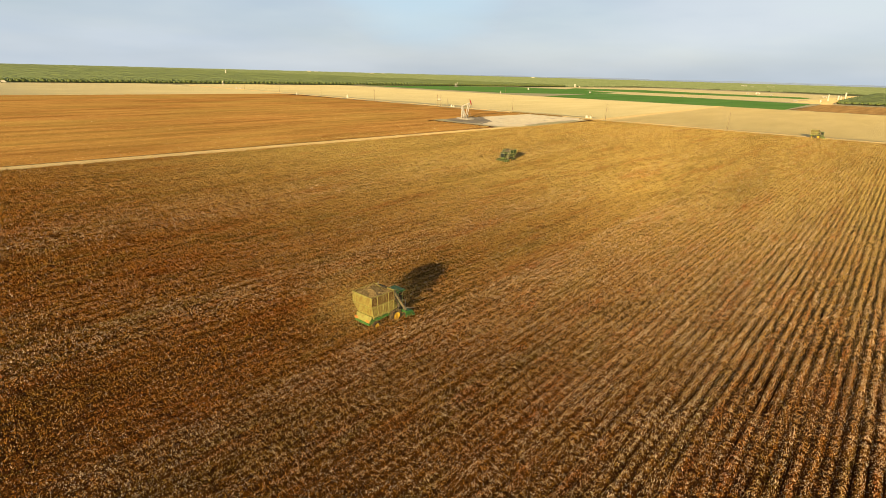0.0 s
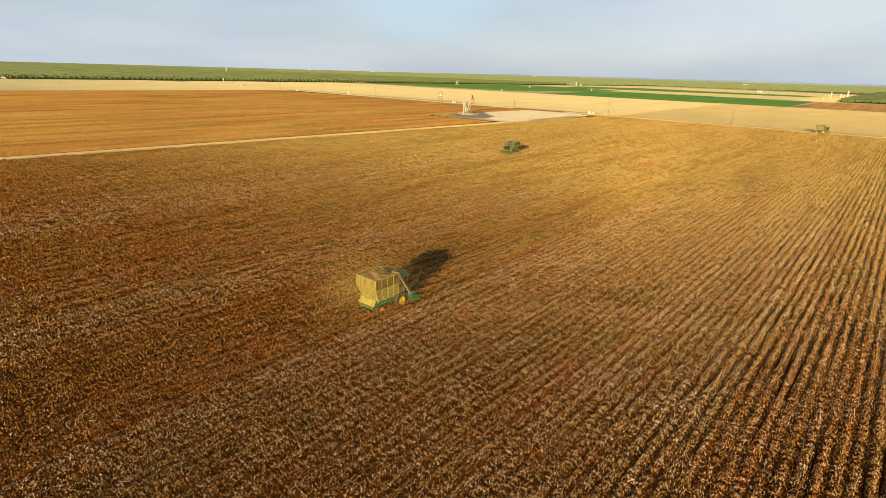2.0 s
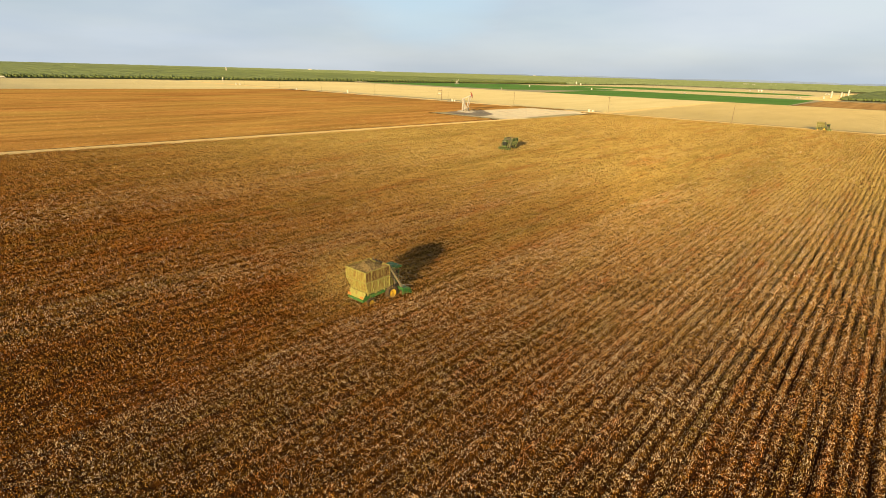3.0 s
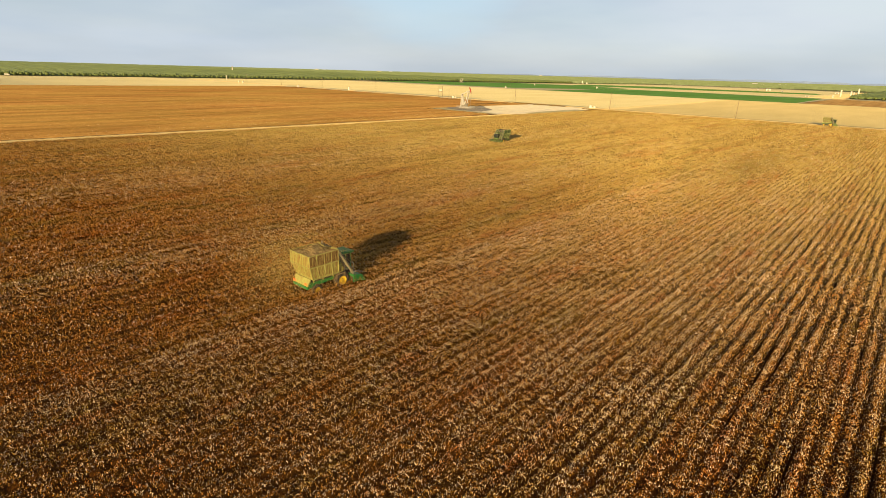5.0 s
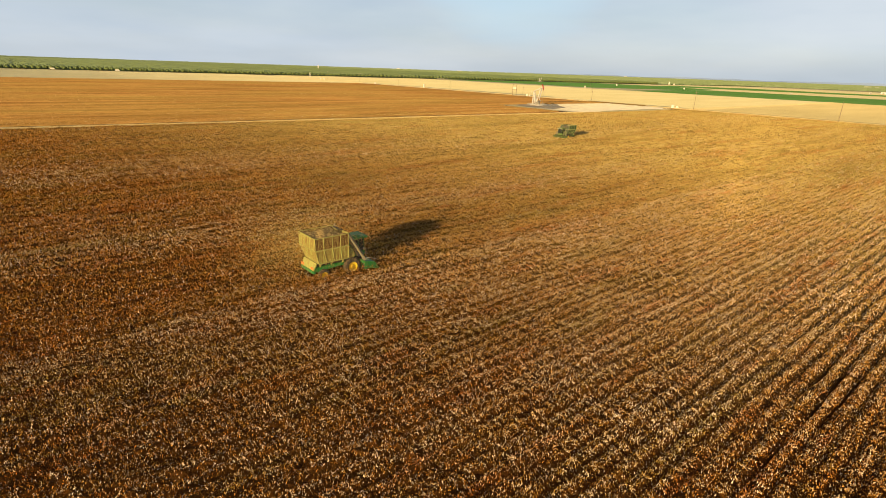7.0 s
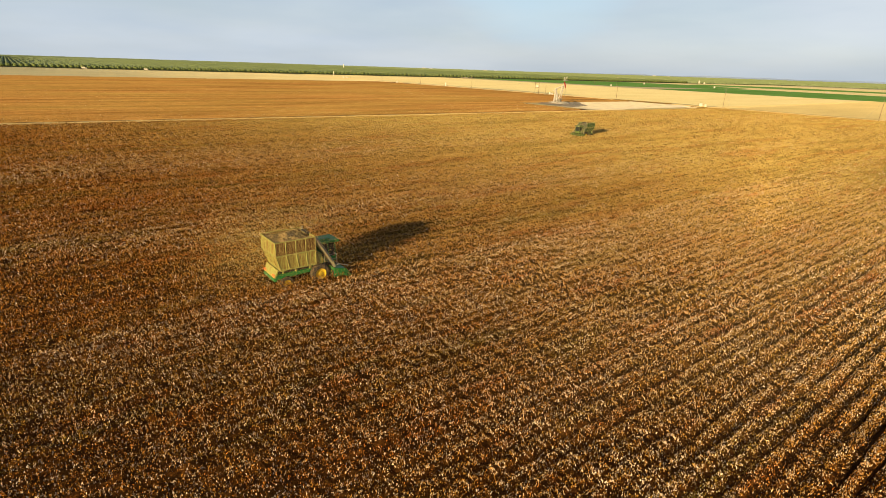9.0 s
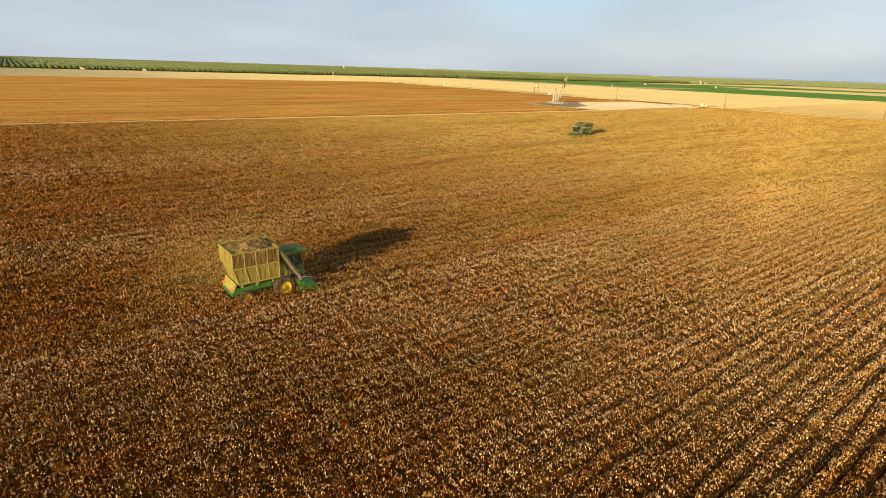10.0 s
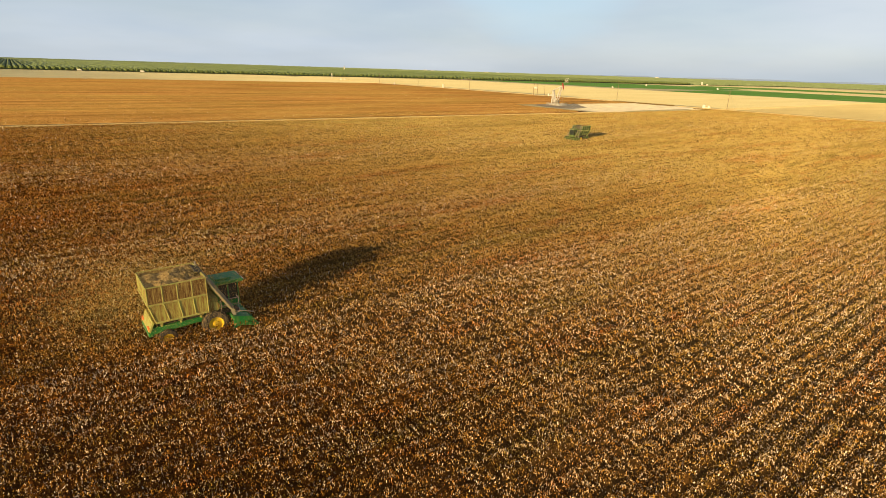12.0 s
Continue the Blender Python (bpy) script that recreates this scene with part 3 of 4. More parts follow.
    w, h = table(ROW_W, k, y), table(ROW_H, k, y)
    u = np.clip(rng.normal(0, 0.66, n) + 0.3 * (tall - 0.5), -1.04, 1.04)
    c = np.empty((n, 3))
    c[:, 0] = ROW_X + (k + 0.5) * ROW + u * w
    c[:, 1] = y
    c[:, 2] = np.maximum(0.05 + h * (1 - (0.50 - 0.28 * closed[k - K0]) * np.abs(u) ** 2.3) * rng.uniform(0.74, 1.08, n), 0.08) * (0.84 + 0.34 * tall)
    is_boll = rng.uniform(0, 1, n) < open_bolls * (0.45 + 1.1 * plant) * ROW_B[k - K0] * np.clip(1.15 - 0.4 * np.abs(u), 0.3, 1)
    return k, leaf_faces(c, u, size, upright, face), is_boll


# rings spread from the camera's path: coarser, sparser, with fewer bolls farther off
rings = [flecks(140, 6, 48, 0.054, 0.32, 0.35), flecks(85, 48, 80, 0.074, 0.32, 0.35), flecks(50, 80, 125, 0.094, 0.30, 0.35, 0.8), flecks(26, 125, 205, 0.122, 0.28, 0.35, 0.4),
         flecks(9, 205, 390, 0.155, 0.26, 0.35, 0.25), flecks(3, 0, 60, 0.16, 0.32, 0.35, 1.0, 112, 348)]
# leaves and bolls on the western rows nearest to the road
n_west = 95000
w_k, w_y = np.floor(190 * rng.uniform(0, 1, n_west) ** 2.0), rng.uniform(-38, 300, n_west)
w_x = road_x(0) - 1.6 - w_k * ROW + LEAN * w_y
ok = (w_y < 254) | (w_x < -252)
w_u = rng.normal(0, 0.24, n_west)
w_c = np.stack([w_x + w_u, w_y, 0.90 * (1 - 0.7 * np.abs(w_u)) * rng.uniform(0.72, 1.1, n_west)], 1)[ok]
w_v = leaf_faces(w_c, w_u[ok], 0.155, 0.28, 0.35)
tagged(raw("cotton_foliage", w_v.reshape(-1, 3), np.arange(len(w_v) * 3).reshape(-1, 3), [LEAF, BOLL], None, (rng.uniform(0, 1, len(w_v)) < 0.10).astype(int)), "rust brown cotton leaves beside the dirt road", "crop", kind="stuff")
F_K = np.concatenate([r[0] for r in rings])
F_V = np.concatenate([r[1] for r in rings])
F_B = np.concatenate([r[2] for r in rings]).astype(int)
order = np.argsort(F_K, kind="stable")
F_K, F_V, F_B = F_K[order], F_V[order], F_B[order]
for span in near_spans:
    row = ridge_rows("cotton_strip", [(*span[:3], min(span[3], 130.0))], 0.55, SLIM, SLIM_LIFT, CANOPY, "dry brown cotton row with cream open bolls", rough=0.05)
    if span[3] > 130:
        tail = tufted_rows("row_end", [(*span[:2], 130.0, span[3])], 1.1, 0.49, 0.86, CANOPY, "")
        tail.parent = row
        for key in ("category", "kind"):
            del tail[key]
    del row["kind"]
    row["group"] = "cotton rows"
    i, j = np.searchsorted(F_K, span[0]), np.searchsorted(F_K, span[0] + 1)
    if j > i:
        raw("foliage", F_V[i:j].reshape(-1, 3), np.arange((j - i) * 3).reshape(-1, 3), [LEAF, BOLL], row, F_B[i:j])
rest = np.searchsorted(F_K, near_spans[0][0])
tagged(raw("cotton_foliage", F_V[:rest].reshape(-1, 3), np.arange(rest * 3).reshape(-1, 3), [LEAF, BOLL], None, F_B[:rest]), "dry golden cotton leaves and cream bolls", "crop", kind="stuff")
# ---- orchards ----
TREE = 7.3


def crown_mesh(seed):
    r = np.random.default_rng(seed)
    vs, fs = [], []
    n = 150
    d = r.normal(0, 1, (n, 3))
    d /= np.linalg.norm(d, axis=1, keepdims=True)
    rad = r.uniform(0.75, 1.08, n) * (1 + 0.18 * np.sin(3 * np.arctan2(d[:, 1], d[:, 0]) + seed))
    c = d * rad[:, None] * np.array([3.2, 3.2, 2.3]) + np.array([0, 0, 4.0])
    c[:, 2] = np.maximum(c[:, 2], 1.0)
    t1 = np.cross(d, r.normal(0, 1, (n, 3)))
    t1 /= np.linalg.norm(t1, axis=1, keepdims=True)
    t2 = np.cross(d, t1)
    s = r.uniform(0.45, 0.95, n)[:, None]
    v = np.stack([c - t1 * s - t2 * s * 0.7, c + t1 * s - t2 * s * 0.6, c + t1 * s * 0.8 + t2 * s + d * 0.2, c - t1 * s * 0.9 + t2 * s * 0.8], 1)
    return v.reshape(-1, 3), np.arange(n * 4).reshape(n, 4)


def orchard_tree(m, seed, group):
    tree = thing("orchard_tree", "leafy green orchard tree in a planted row", "tree", m, group)
    bm = B()
    rod(bm, (0, 0, -0.05), (0.05, 0.03, 1.6), 0.20, 0.14, 7)
    for a in range(4):
        rod(bm, (0.05, 0.03, 1.5), (1.5 * math.cos(a * 1.6 + seed), 1.5 * math.sin(a * 1.6 + seed), 3.6), 0.10, 0.04, 5)
    part("trunk", bm, BARK, tree)
    v, f = crown_mesh(seed)
    raw("crown", v, f, [CROWN], tree)
    return tree


seeds = [orchard_tree(pose(orchard_edge(-200 + 40 * j), -200 + 40 * j, 0), 11 + j, "trees along the orchard's edge") for j in range(4)]
rnd = random.Random(5)
y = -120.0
count = 0
while y < 1330:
    count += 1
    if not -205 < y < -75:
        s = rnd.uniform(0.66, 0.90)
        m = pose(orchard_edge(y) + rnd.uniform(-0.5, 0.5), y, 0, 0, 0, rnd.uniform(0, 360))
        copy_thing(seeds[count % 4], m).scale = (s, s * rnd.uniform(1.0, 1.3), rnd.uniform(0.62, 0.84))
    y += TREE
for j in range(16):
    m = pose(-86 + 9.0 * j, 982 - 0.6 * j + rnd.uniform(-0.5, 0.5), 0, 0, 0, rnd.uniform(0, 360))
    t = copy_thing(seeds[j % 4], m)
    t.scale = (0.75, 0.75, 0.62)
    tagged(t, group="trees at the far orchard's edge")


def tree_rows(name, rows, label, spread=1.0):
    """Rows of tree crowns run together. rows: (start, end) in x and y."""
    vs, fs, base = [], [], 0
    prof = spread * np.array([-3.3, -2.7, -1.3, 0.4, 1.7, 2.8, 3.3])
    lift = np.array([1.6, 3.6, 5.3, 5.7, 5.1, 3.4, 1.6])
    m = len(prof)
    for (xa, ya), (xb, yb) in rows:
        length = math.hypot(xb - xa, yb - ya)
        n = 38
        s = np.linspace(0, 1, n) ** 1.8
        dx, dy = (xb - xa) / length, (yb - ya) / length
        w = 1 + rng.normal(0, 0.10, (n, 1))
        v = np.empty((n, m, 3), np.float32)
        v[:, :, 0] = xa + s[:, None] * (xb - xa) - dy * prof[None] * w + rng.normal(0, 0.3, (n, m))
        v[:, :, 1] = ya + s[:, None] * (yb - ya) + dx * prof[None] * w + rng.normal(0, 0.3, (n, m))
        v[:, :, 2] = lift[None] * (1 + rng.normal(0, 0.09, (n, 1))) + rng.normal(0, 0.25, (n, m))
        v[0, :, 2] *= 0.06          # the row's end comes down to the ground
        vs.append(v.reshape(-1, 3))
        i = base + (np.arange(n - 1)[:, None] * m + np.arange(m - 1)[None]).ravel()
        fs.append(np.stack([i, i + 1, i + m + 1, i + m], 1))
        base += n * m
    return tagged(raw(name, np.concatenate(vs), np.concatenate(fs), [ORCHARD]), label, "orchard", kind="stuff")


tree_rows("orchard_rows", [((orchard_edge(y) - 4, y), (-3000, y)) for y in np.arange(-420, 1340, TREE)], "long green rows of orchard trees")
# the far rows are laid east-west so their flanks catch the sun
tree_rows("orchard_rows_far", [((-88, y), (330, y)) for y in np.arange(986, 1900, 15.0)], "long green rows of orchard trees", 1.5)


def canopy_distance(name, a0, a1, r0, r1, inside, label):
    """Far orchards: arc after arc of crowns round the origin, each sloped to face the camera and catch the sun, between
    two bearings (degrees from +y to the left).
    """
    vs, fs, base, r = [], [], 0, r0
    while r < r1:
        n = int((a1 - a0) / 0.33)
        a = np.radians(np.linspace(a0, a1, n))
        rad = r + rng.normal(0, 2.0, n)
        z0, z1 = 2.2 + rng.normal(0, 0.4, n), 5.6 + rng.normal(0, 0.55, n)
        deep = 0.016 * r
        v = np.empty((n, 3, 3), np.float32)
        for j, (d, z) in enumerate(((0.0, 0.3 + 0 * z0), (3.5, z1), (deep + 4, z0 - 0.4))):
            v[:, j] = np.stack([-(rad + d) * np.sin(a), (rad + d) * np.cos(a), z], 1)
        i = base + (np.arange(n - 1)[:, None] * 3 + np.arange(2)[None]).ravel()
        f = np.stack([i, i + 1, i + 4, i + 3], 1)
        keep = inside(v[:-1, 1, 0], v[:-1, 1, 1])
        fs.append(f[np.repeat(keep, 2)])
        vs.append(v.reshape(-1, 3))
        base += n * 3
        r += deep
    return tagged(raw(name, np.concatenate(vs), np.concatenate(fs), [ORCHARD_HAZE]), label, "orchard", kind="stuff")


canopy_distance("orchard_distance", -14, 106, 1350, 4900, lambda x, y: ((x < -2980) & (y < 1345)) | ((y >= 1345) & (x < -715)) | ((y > 1830) & (x < -300)) | ((y > 1905) & (x >= -300)), "green distant orchards, leaf colour paled for haze")

# low hills at the rim of the plain, their haze painted into the base colour
hill = Mat("haze_tinted_hills", (0.42, 0.39, 0.42), 1.0)
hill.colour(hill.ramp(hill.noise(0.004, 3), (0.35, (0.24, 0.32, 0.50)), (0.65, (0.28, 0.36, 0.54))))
az = np.radians(np.linspace(-8, 48, 120))
hgt = 5 + 15 * np.clip((np.degrees(48 * np.pi / 180 - az)) / 38, 0, 1) + 3 * np.convolve(rng.normal(0, 1, 126), np.ones(7) / 3, "valid")
hv = np.concatenate([np.stack([-4880 * np.sin(az), 4880 * np.cos(az), 0 * az], 1), np.stack([-4930 * np.sin(az), 4930 * np.cos(az), np.maximum(hgt, 3)], 1)])
hi = np.arange(119)
tagged(raw("backdrop", hv, np.stack([hi + 1, hi, hi + 120, hi + 121], 1), [hill.m]), "pale hills beyond the plain, tinted with painted haze", "hills", kind="structure")
# ---- cotton pickers ----


def wheel(parent, name, x, y, r, width, rim_r, lugs):
    """A tyre with its lugs, and the rim under it."""
    bm = B()
    prof = [(rim_r, 0.46), (r * 0.86, 0.5), (r * 0.96, 0.42), (r * 0.965, 0.0), (r * 0.96, -0.42), (r * 0.86, -0.5), (rim_r, -0.46)]
    n = 28
    rings = [[bm.verts.new((x + o * width, y + q * math.cos(2 * math.pi * k / n), r + q * math.sin(2 * math.pi * k / n))) for q, o in prof] for k in range(n)]
    for k in range(n):
        a, b = rings[k], rings[(k + 1) % n]
        for j in range(len(prof) - 1):
            bm.faces.new((a[j], a[j + 1], b[j + 1], b[j]))
    for k in range(lugs):
        m = Matrix.Translation((x, y, r)) @ Matrix.Rotation(2 * math.pi * k / lugs, 4, "X")
        for side in (-1, 1):
            box(bm, min(0.02 * side, 0.46 * width * side), max(0.02 * side, 0.46 * width * side), -0.035, 0.035, r * 0.93, r, 0, m @ Matrix.Rotation(0.5 * side, 4, "Z"))
    bmesh.ops.recalc_face_normals(bm, faces=bm.faces)
    tyre = part(name, bm, RUBBER, parent, "dusty black lugged tyre")
    bm = B()
    s = 1 if x > 0 else -1
    n = 24
    prof = [(rim_r + 0.02, 0.47), (rim_r - 0.04, 0.40), (rim_r * 0.86, 0.22), (rim_r * 0.42, 0.16), (rim_r * 0.36, 0.30), (0.06, 0.32)]
    rings = [[bm.verts.new((x + s * o * width, y + q * math.cos(2 * math.pi * k / n), r + q * math.sin(2 * math.pi * k / n))) for q, o in prof] for k in range(n)]
    for k in range(n):
        a, b = rings[k], rings[(k + 1) % n]
        for j in range(len(prof) - 1):
            bm.faces.new((a[j], a[j + 1], b[j + 1], b[j]))
    rod(bm, (x - s * 0.46 * width, y, r), (x + s * 0.30 * width, y, r), rim_r * 0.34, rim_r * 0.34, 12)
    for k in range(8):
        a = 2 * math.pi * k / 8
        rod(bm, (x + s * 0.16 * width, y + rim_r * 0.6 * math.cos(a), r + rim_r * 0.6 * math.sin(a)), (x + s * 0.24 * width, y + rim_r * 0.6 * math.cos(a), r + rim_r * 0.6 * math.sin(a)), 0.03, 0.03, 6)
    bmesh.ops.recalc_face_normals(bm, faces=bm.faces)
    part("rim", bm, PAINT_YELLOW, tyre, "yellow steel wheel rim")


def picker(m, mesh, rib, label, seed, paint=PAINT_GREEN):
    p = thing("cotton_picker", label, "cotton picker", m)
    rr = random.Random(seed)
    for s in (-1, 1):
        wheel(p, "front_tyre", 1.58 * s, 0.0, 0.92, 0.50, 0.50, 20)
        wheel(p, "rear_tyre", 1.42 * s, -3.05, 0.60, 0.34, 0.32, 16)
    # chassis
    bm = B()
    for s in (-1, 1):
        box(bm, 1.16 * s - 0.11, 1.16 * s + 0.11, -3.9, 1.3, 1.12, 1.46, 0.02)
    box(bm, -1.1, 1.1, -3.9, -3.6, 1.12, 1.46, 0.02)
    box(bm, -1.1, 1.1, -0.3, 0.3, 0.78, 1.12, 0.03)
    box(bm, -1.3, 1.3, -3.15, -2.95, 0.45, 0.68, 0.02)
    for s in (-1, 1):
        rod(bm, (0.9 * s, -3.05, 0.6), (0.9 * s, -3.05, 1.2), 0.08)
    part("chassis", bm, paint, p, "dark green steel chassis")
    bm = B()
    slab(bm, [(1.30, -4.05, 0.98), (1.30, 0.75, 1.28), (1.30, 0.75, 1.44), (1.30, -4.05, 1.30)], 0.05)
    part("side_rail", bm, paint, p, "bright green side rail")
    bm = B()
    slab(bm, [(-1.30, -4.05, 0.98), (-1.30, 0.75, 1.28), (-1.30, 0.75, 1.44), (-1.30, -4.05, 1.30)], 0.05)
    part("side_rail", bm, paint, p, "bright green side rail")
    bm = B()
    slab(bm, [(-1.15, -3.72, 1.90), (1.45, -3.72, 1.90), (1.30, -4.02, 1.16), (-1.0, -4.02, 1.16)], 0.12)
    part("rear_hood", bm, BASKET_RIB if mesh is BASKET_DUSTY else rib, p, "dusty tapered rear panel")
    bm = B()
    box(bm, -1.22, 1.32, -4.16, -3.84, 0.84, 1.16, 0.06)
    part("rear_bumper", bm, paint, p, "green rear bumper")
    for x in (-1.12, -0.84, 0.84, 1.12):
        bm = B()
        box(bm, x - 0.10, x + 0.10, -4.12, -4.00, 1.18, 1.46, 0.02)
        part("tail_light", bm, LAMP_RED, p, "orange rear light")
    bm = B()
    box(bm, -1.0, 1.0, -3.5, -0.6, 1.05, 1.80, 0.05)
    box(bm, -1.2, 1.2, -2.2, -0.7, 1.46, 1.86, 0.05)
    rod(bm, (0.5, -2.6, 1.4), (1.12, -2.6, 1.4), 0.22, 0.22, 14)
    part("engine", bm, DARK, p, "dusty dark engine block")
    # basket
    dusty = mesh is BASKET_DUSTY
    fill = BASKET_TRASH if dusty else mesh
    R0, R1, F, T = -3.98, -3.62, -0.36, 4.45
    bz, mz, hw = 1.92, 3.22, 1.66
    basket = part("basket", box(B(), -1.2, hw - 0.04, R1, F, bz - 0.06, bz, 0.0), mesh, p, "tall dusty wire-mesh cotton basket")
    bays = [R0 + (F - R0) * k / 4 for k in range(5)]
    low = [R1 + (F - R1) * k / 4 for k in range(5)]
    for k in range(4):
        bm = B()
        slab(bm, [(hw, bays[k] + 0.02, mz), (hw, bays[k + 1] - 0.02, mz), (hw, bays[k + 1] - 0.02, T), (hw, bays[k] + 0.02, T)], 0.03)
        part("mesh_panel", bm, fill, basket, "wire mesh with brown leaf trash behind it" if dusty else "")
        bm = B()
        slab(bm, [(hw - 0.02, low[k] + 0.02, bz), (hw - 0.02, low[k + 1] - 0.02, bz), (hw, bays[k + 1] - 0.02, mz), (hw, bays[k] + 0.02, mz)], 0.03)
        part("mesh_panel", bm, mesh, basket)
        bm = B()
        slab(bm, [(-hw, bays[k] + 0.02, mz), (-hw, bays[k] + 0.02, T), (-hw, bays[k + 1] - 0.02, T), (-hw, bays[k + 1] - 0.02, mz)], 0.03)
        part("mesh_panel", bm, fill, basket)
        bm = B()
        slab(bm, [(-1.10, low[k] + 0.02, bz), (-hw, bays[k] + 0.02, mz), (-hw, bays[k + 1] - 0.02, mz), (-1.10, low[k + 1] - 0.02, bz)], 0.03)
        part("mesh_panel", bm, mesh, basket)
    xs = [-hw, -hw / 3, hw / 3, hw]
    xl = [-1.10, -1.10 + (hw + 1.10) / 3, -1.10 + 2 * (hw + 1.10) / 3, hw]
    for k in range(3):
        for yy, yl in ((R0, R1), (F, F)):
            bm = B()
            slab(bm, [(xs[k] + 0.02, yy, mz), (xs[k + 1] - 0.02, yy, mz), (xs[k + 1] - 0.02, yy, T), (xs[k] + 0.02, yy, T)], 0.03)
            part("mesh_panel", bm, mesh, basket)
            bm = B()
            slab(bm, [(xl[k] + 0.02, yl, bz), (xl[k + 1] - 0.02, yl, bz), (xs[k + 1] - 0.02, yy, mz), (xs[k] + 0.02, yy, mz)], 0.03)
            part("mesh_panel", bm, mesh, basket)
    for k in range(5):
        for s in (-1, 1):
            bm = B()
            rod(bm, (s * (hw + 0.005), bays[k], mz), (s * (hw + 0.005), bays[k], T + 0.03), 0.034, 0.034, 4)
            rod(bm, (s * (hw + 0.005), bays[k], mz), (hw if s > 0 else -1.12, low[k], bz - 0.05), 0.045, 0.045, 4)
            part("upright_rib", bm, rib, basket)
    for k in (1, 2):
        bm = B()
        rod(bm, (xs[k], R0 - 0.005, mz), (xs[k], R0 - 0.005, T + 0.03), 0.04, 0.04, 4)
        rod(bm, (xs[k], R0 - 0.005, mz), (xl[k], R1 - 0.005, bz), 0.04, 0.04, 4)
        part("upright_rib", bm, rib, basket)
    for z, e in ((T, 0.04), (mz, 0.06)):
        bm = B()
        q = hw + 0.02
        for a, b in (((q, R0 - 0.02, z), (q, F + 0.02, z)), ((-q, R0 - 0.02, z), (-q, F + 0.02, z)), ((-q, R0 - 0.02, z), (q, R0 - 0.02, z)), ((-q, F + 0.02, z), (q, F + 0.02, z))):
            rod(bm, a, b, e + 0.005, e + 0.005, 4)
        part("belt_rail", bm, rib, basket)
    bm = B()
    q = hw + 0.02
    for a, b in (((q, R1, bz), (q, F, bz)), ((-1.12, R1, bz), (-1.12, F, bz)), ((-1.12, R1, bz), (q, R1, bz)), ((-1.12, F, bz), (q, F, bz))):
        rod(bm, a, b, 0.07, 0.07, 4)
    part("belt_rail", bm, rib, basket)
    # the load
    n = 22
    bm = B()
    grid = [[None] * n for _ in range(n)]
    for i in range(n):
        for j in range(n):
            x, y = -hw + 0.05 + (2 * hw - 0.10) * i / (n - 1), R0 + 0.05 + (F - R0 - 0.10) * j / (n - 1)
            e = math.sin(math.pi * i / (n - 1)) * math.sin(math.pi * j / (n - 1))
            z = 4.30 + 0.16 * e + 0.22 * noise.noise((x * 1.3 + seed, y * 1.3, 0.3)) + rr.uniform(-0.06, 0.06)
            grid[i][j] = bm.verts.new((x, y, z))
    for i in range(n - 1):
        for j in range(n - 1):
            bm.faces.new((grid[i][j], grid[i + 1][j], grid[i + 1][j + 1], grid[i][j + 1]))
    part("cotton_load", bm, LINT, basket, "heap of dusty picked cotton")
    # tilt rams and the frame under the basket
    for y in (-3.3, -2.1, -0.8):
        bm = B()
        box(bm, 1.14, 1.30, y - 0.06, y + 0.06, 1.42, 1.92, 0.01)
        box(bm, 1.20, 1.36, y - 0.09, y + 0.09, 1.62, 1.74, 0.01)
        part("basket_stay", bm, rib, p)
        bm = B()
        box(bm, -1.26, -1.12, y - 0.06, y + 0.06, 1.42, 1.92, 0.01)
        part("basket_stay", bm, rib, p)
    # cab
    cab = part("cab", box(box(B(), -0.82, 0.82, 0.45, 2.05, 1.55, 2.05, 0.05), -0.80, 0.80, 0.40, 0.62, 2.0, 3.40, 0.03), paint, p, "green operator cab")
    bm = B()
    box(bm, -0.76, 0.76, 0.60, 1.98, 2.03, 3.36, 0.04)
    part("cab_window", bm, GLASS, cab, "dark tinted cab glass")
    for x in (-0.78, 0.78):
        for y in (1.28, 1.98):
            bm = B()
            rod(bm, (x, y, 2.02), (x, y - 0.03, 3.40), 0.045, 0.045, 4)
            part("cab_pillar", bm, paint, cab)
    bm = B()
    box(bm, -0.98, 0.98, 0.25, 2.35, 3.36, 3.60, 0.08)
    box(bm, -0.6, 0.6, 0.5, 1.6, 3.58, 3.72, 0.05)
    part("cab_roof", bm, paint, cab, "dark green cab roof")
    for x in (-0.7, -0.35, 0.35, 0.7):
        bm = B()
        box(bm, x - 0.09, x + 0.09, 2.33, 2.40, 3.42, 3.54, 0.01)
        part("work_light", bm, WHITE, cab, "pale work light")
    bm = B()
    box(bm, -1.62, 1.62, 0.30, 0.46, 1.50, 1.60, 0.01)
    box(bm, 0.82, 1.62, 0.46, 1.75, 1.50, 1.56, 0.01)
    box(bm, -1.62, -0.82, 0.46, 1.75, 1.50, 1.56, 0.01)
    part("platform", bm, DARK, p, "dark steel walkway")
    bm = B()
    for a, b in (((1.58, 0.5, 1.56), (1.58, 0.5, 2.5)), ((1.58, 1.7, 1.56), (1.58, 1.7, 2.5)), ((1.58, 0.5, 2.5), (1.58, 1.7, 2.5)), ((1.58, 0.5, 2.05), (1.58, 1.7, 2.05)), ((0.9, 1.75, 2.4), (1.58, 1.7, 2.5))):
        rod(bm, a, b, 0.025, 0.025, 6)
    part("hand_rail", bm, STEEL, p)
    bm = B()
    box(bm, -1.45, 1.45, -0.40, 0.34, 1.50, 2.72, 0.06)
    rod(bm, (-1.5, 0.0, 2.1), (1.5, 0.0, 2.1), 0.42, 0.42, 16)
    part("fan_housing", bm, BASKET_DUSTY if mesh is BASKET_DUSTY else paint, p, "dusty fan housing")
    bm = B()
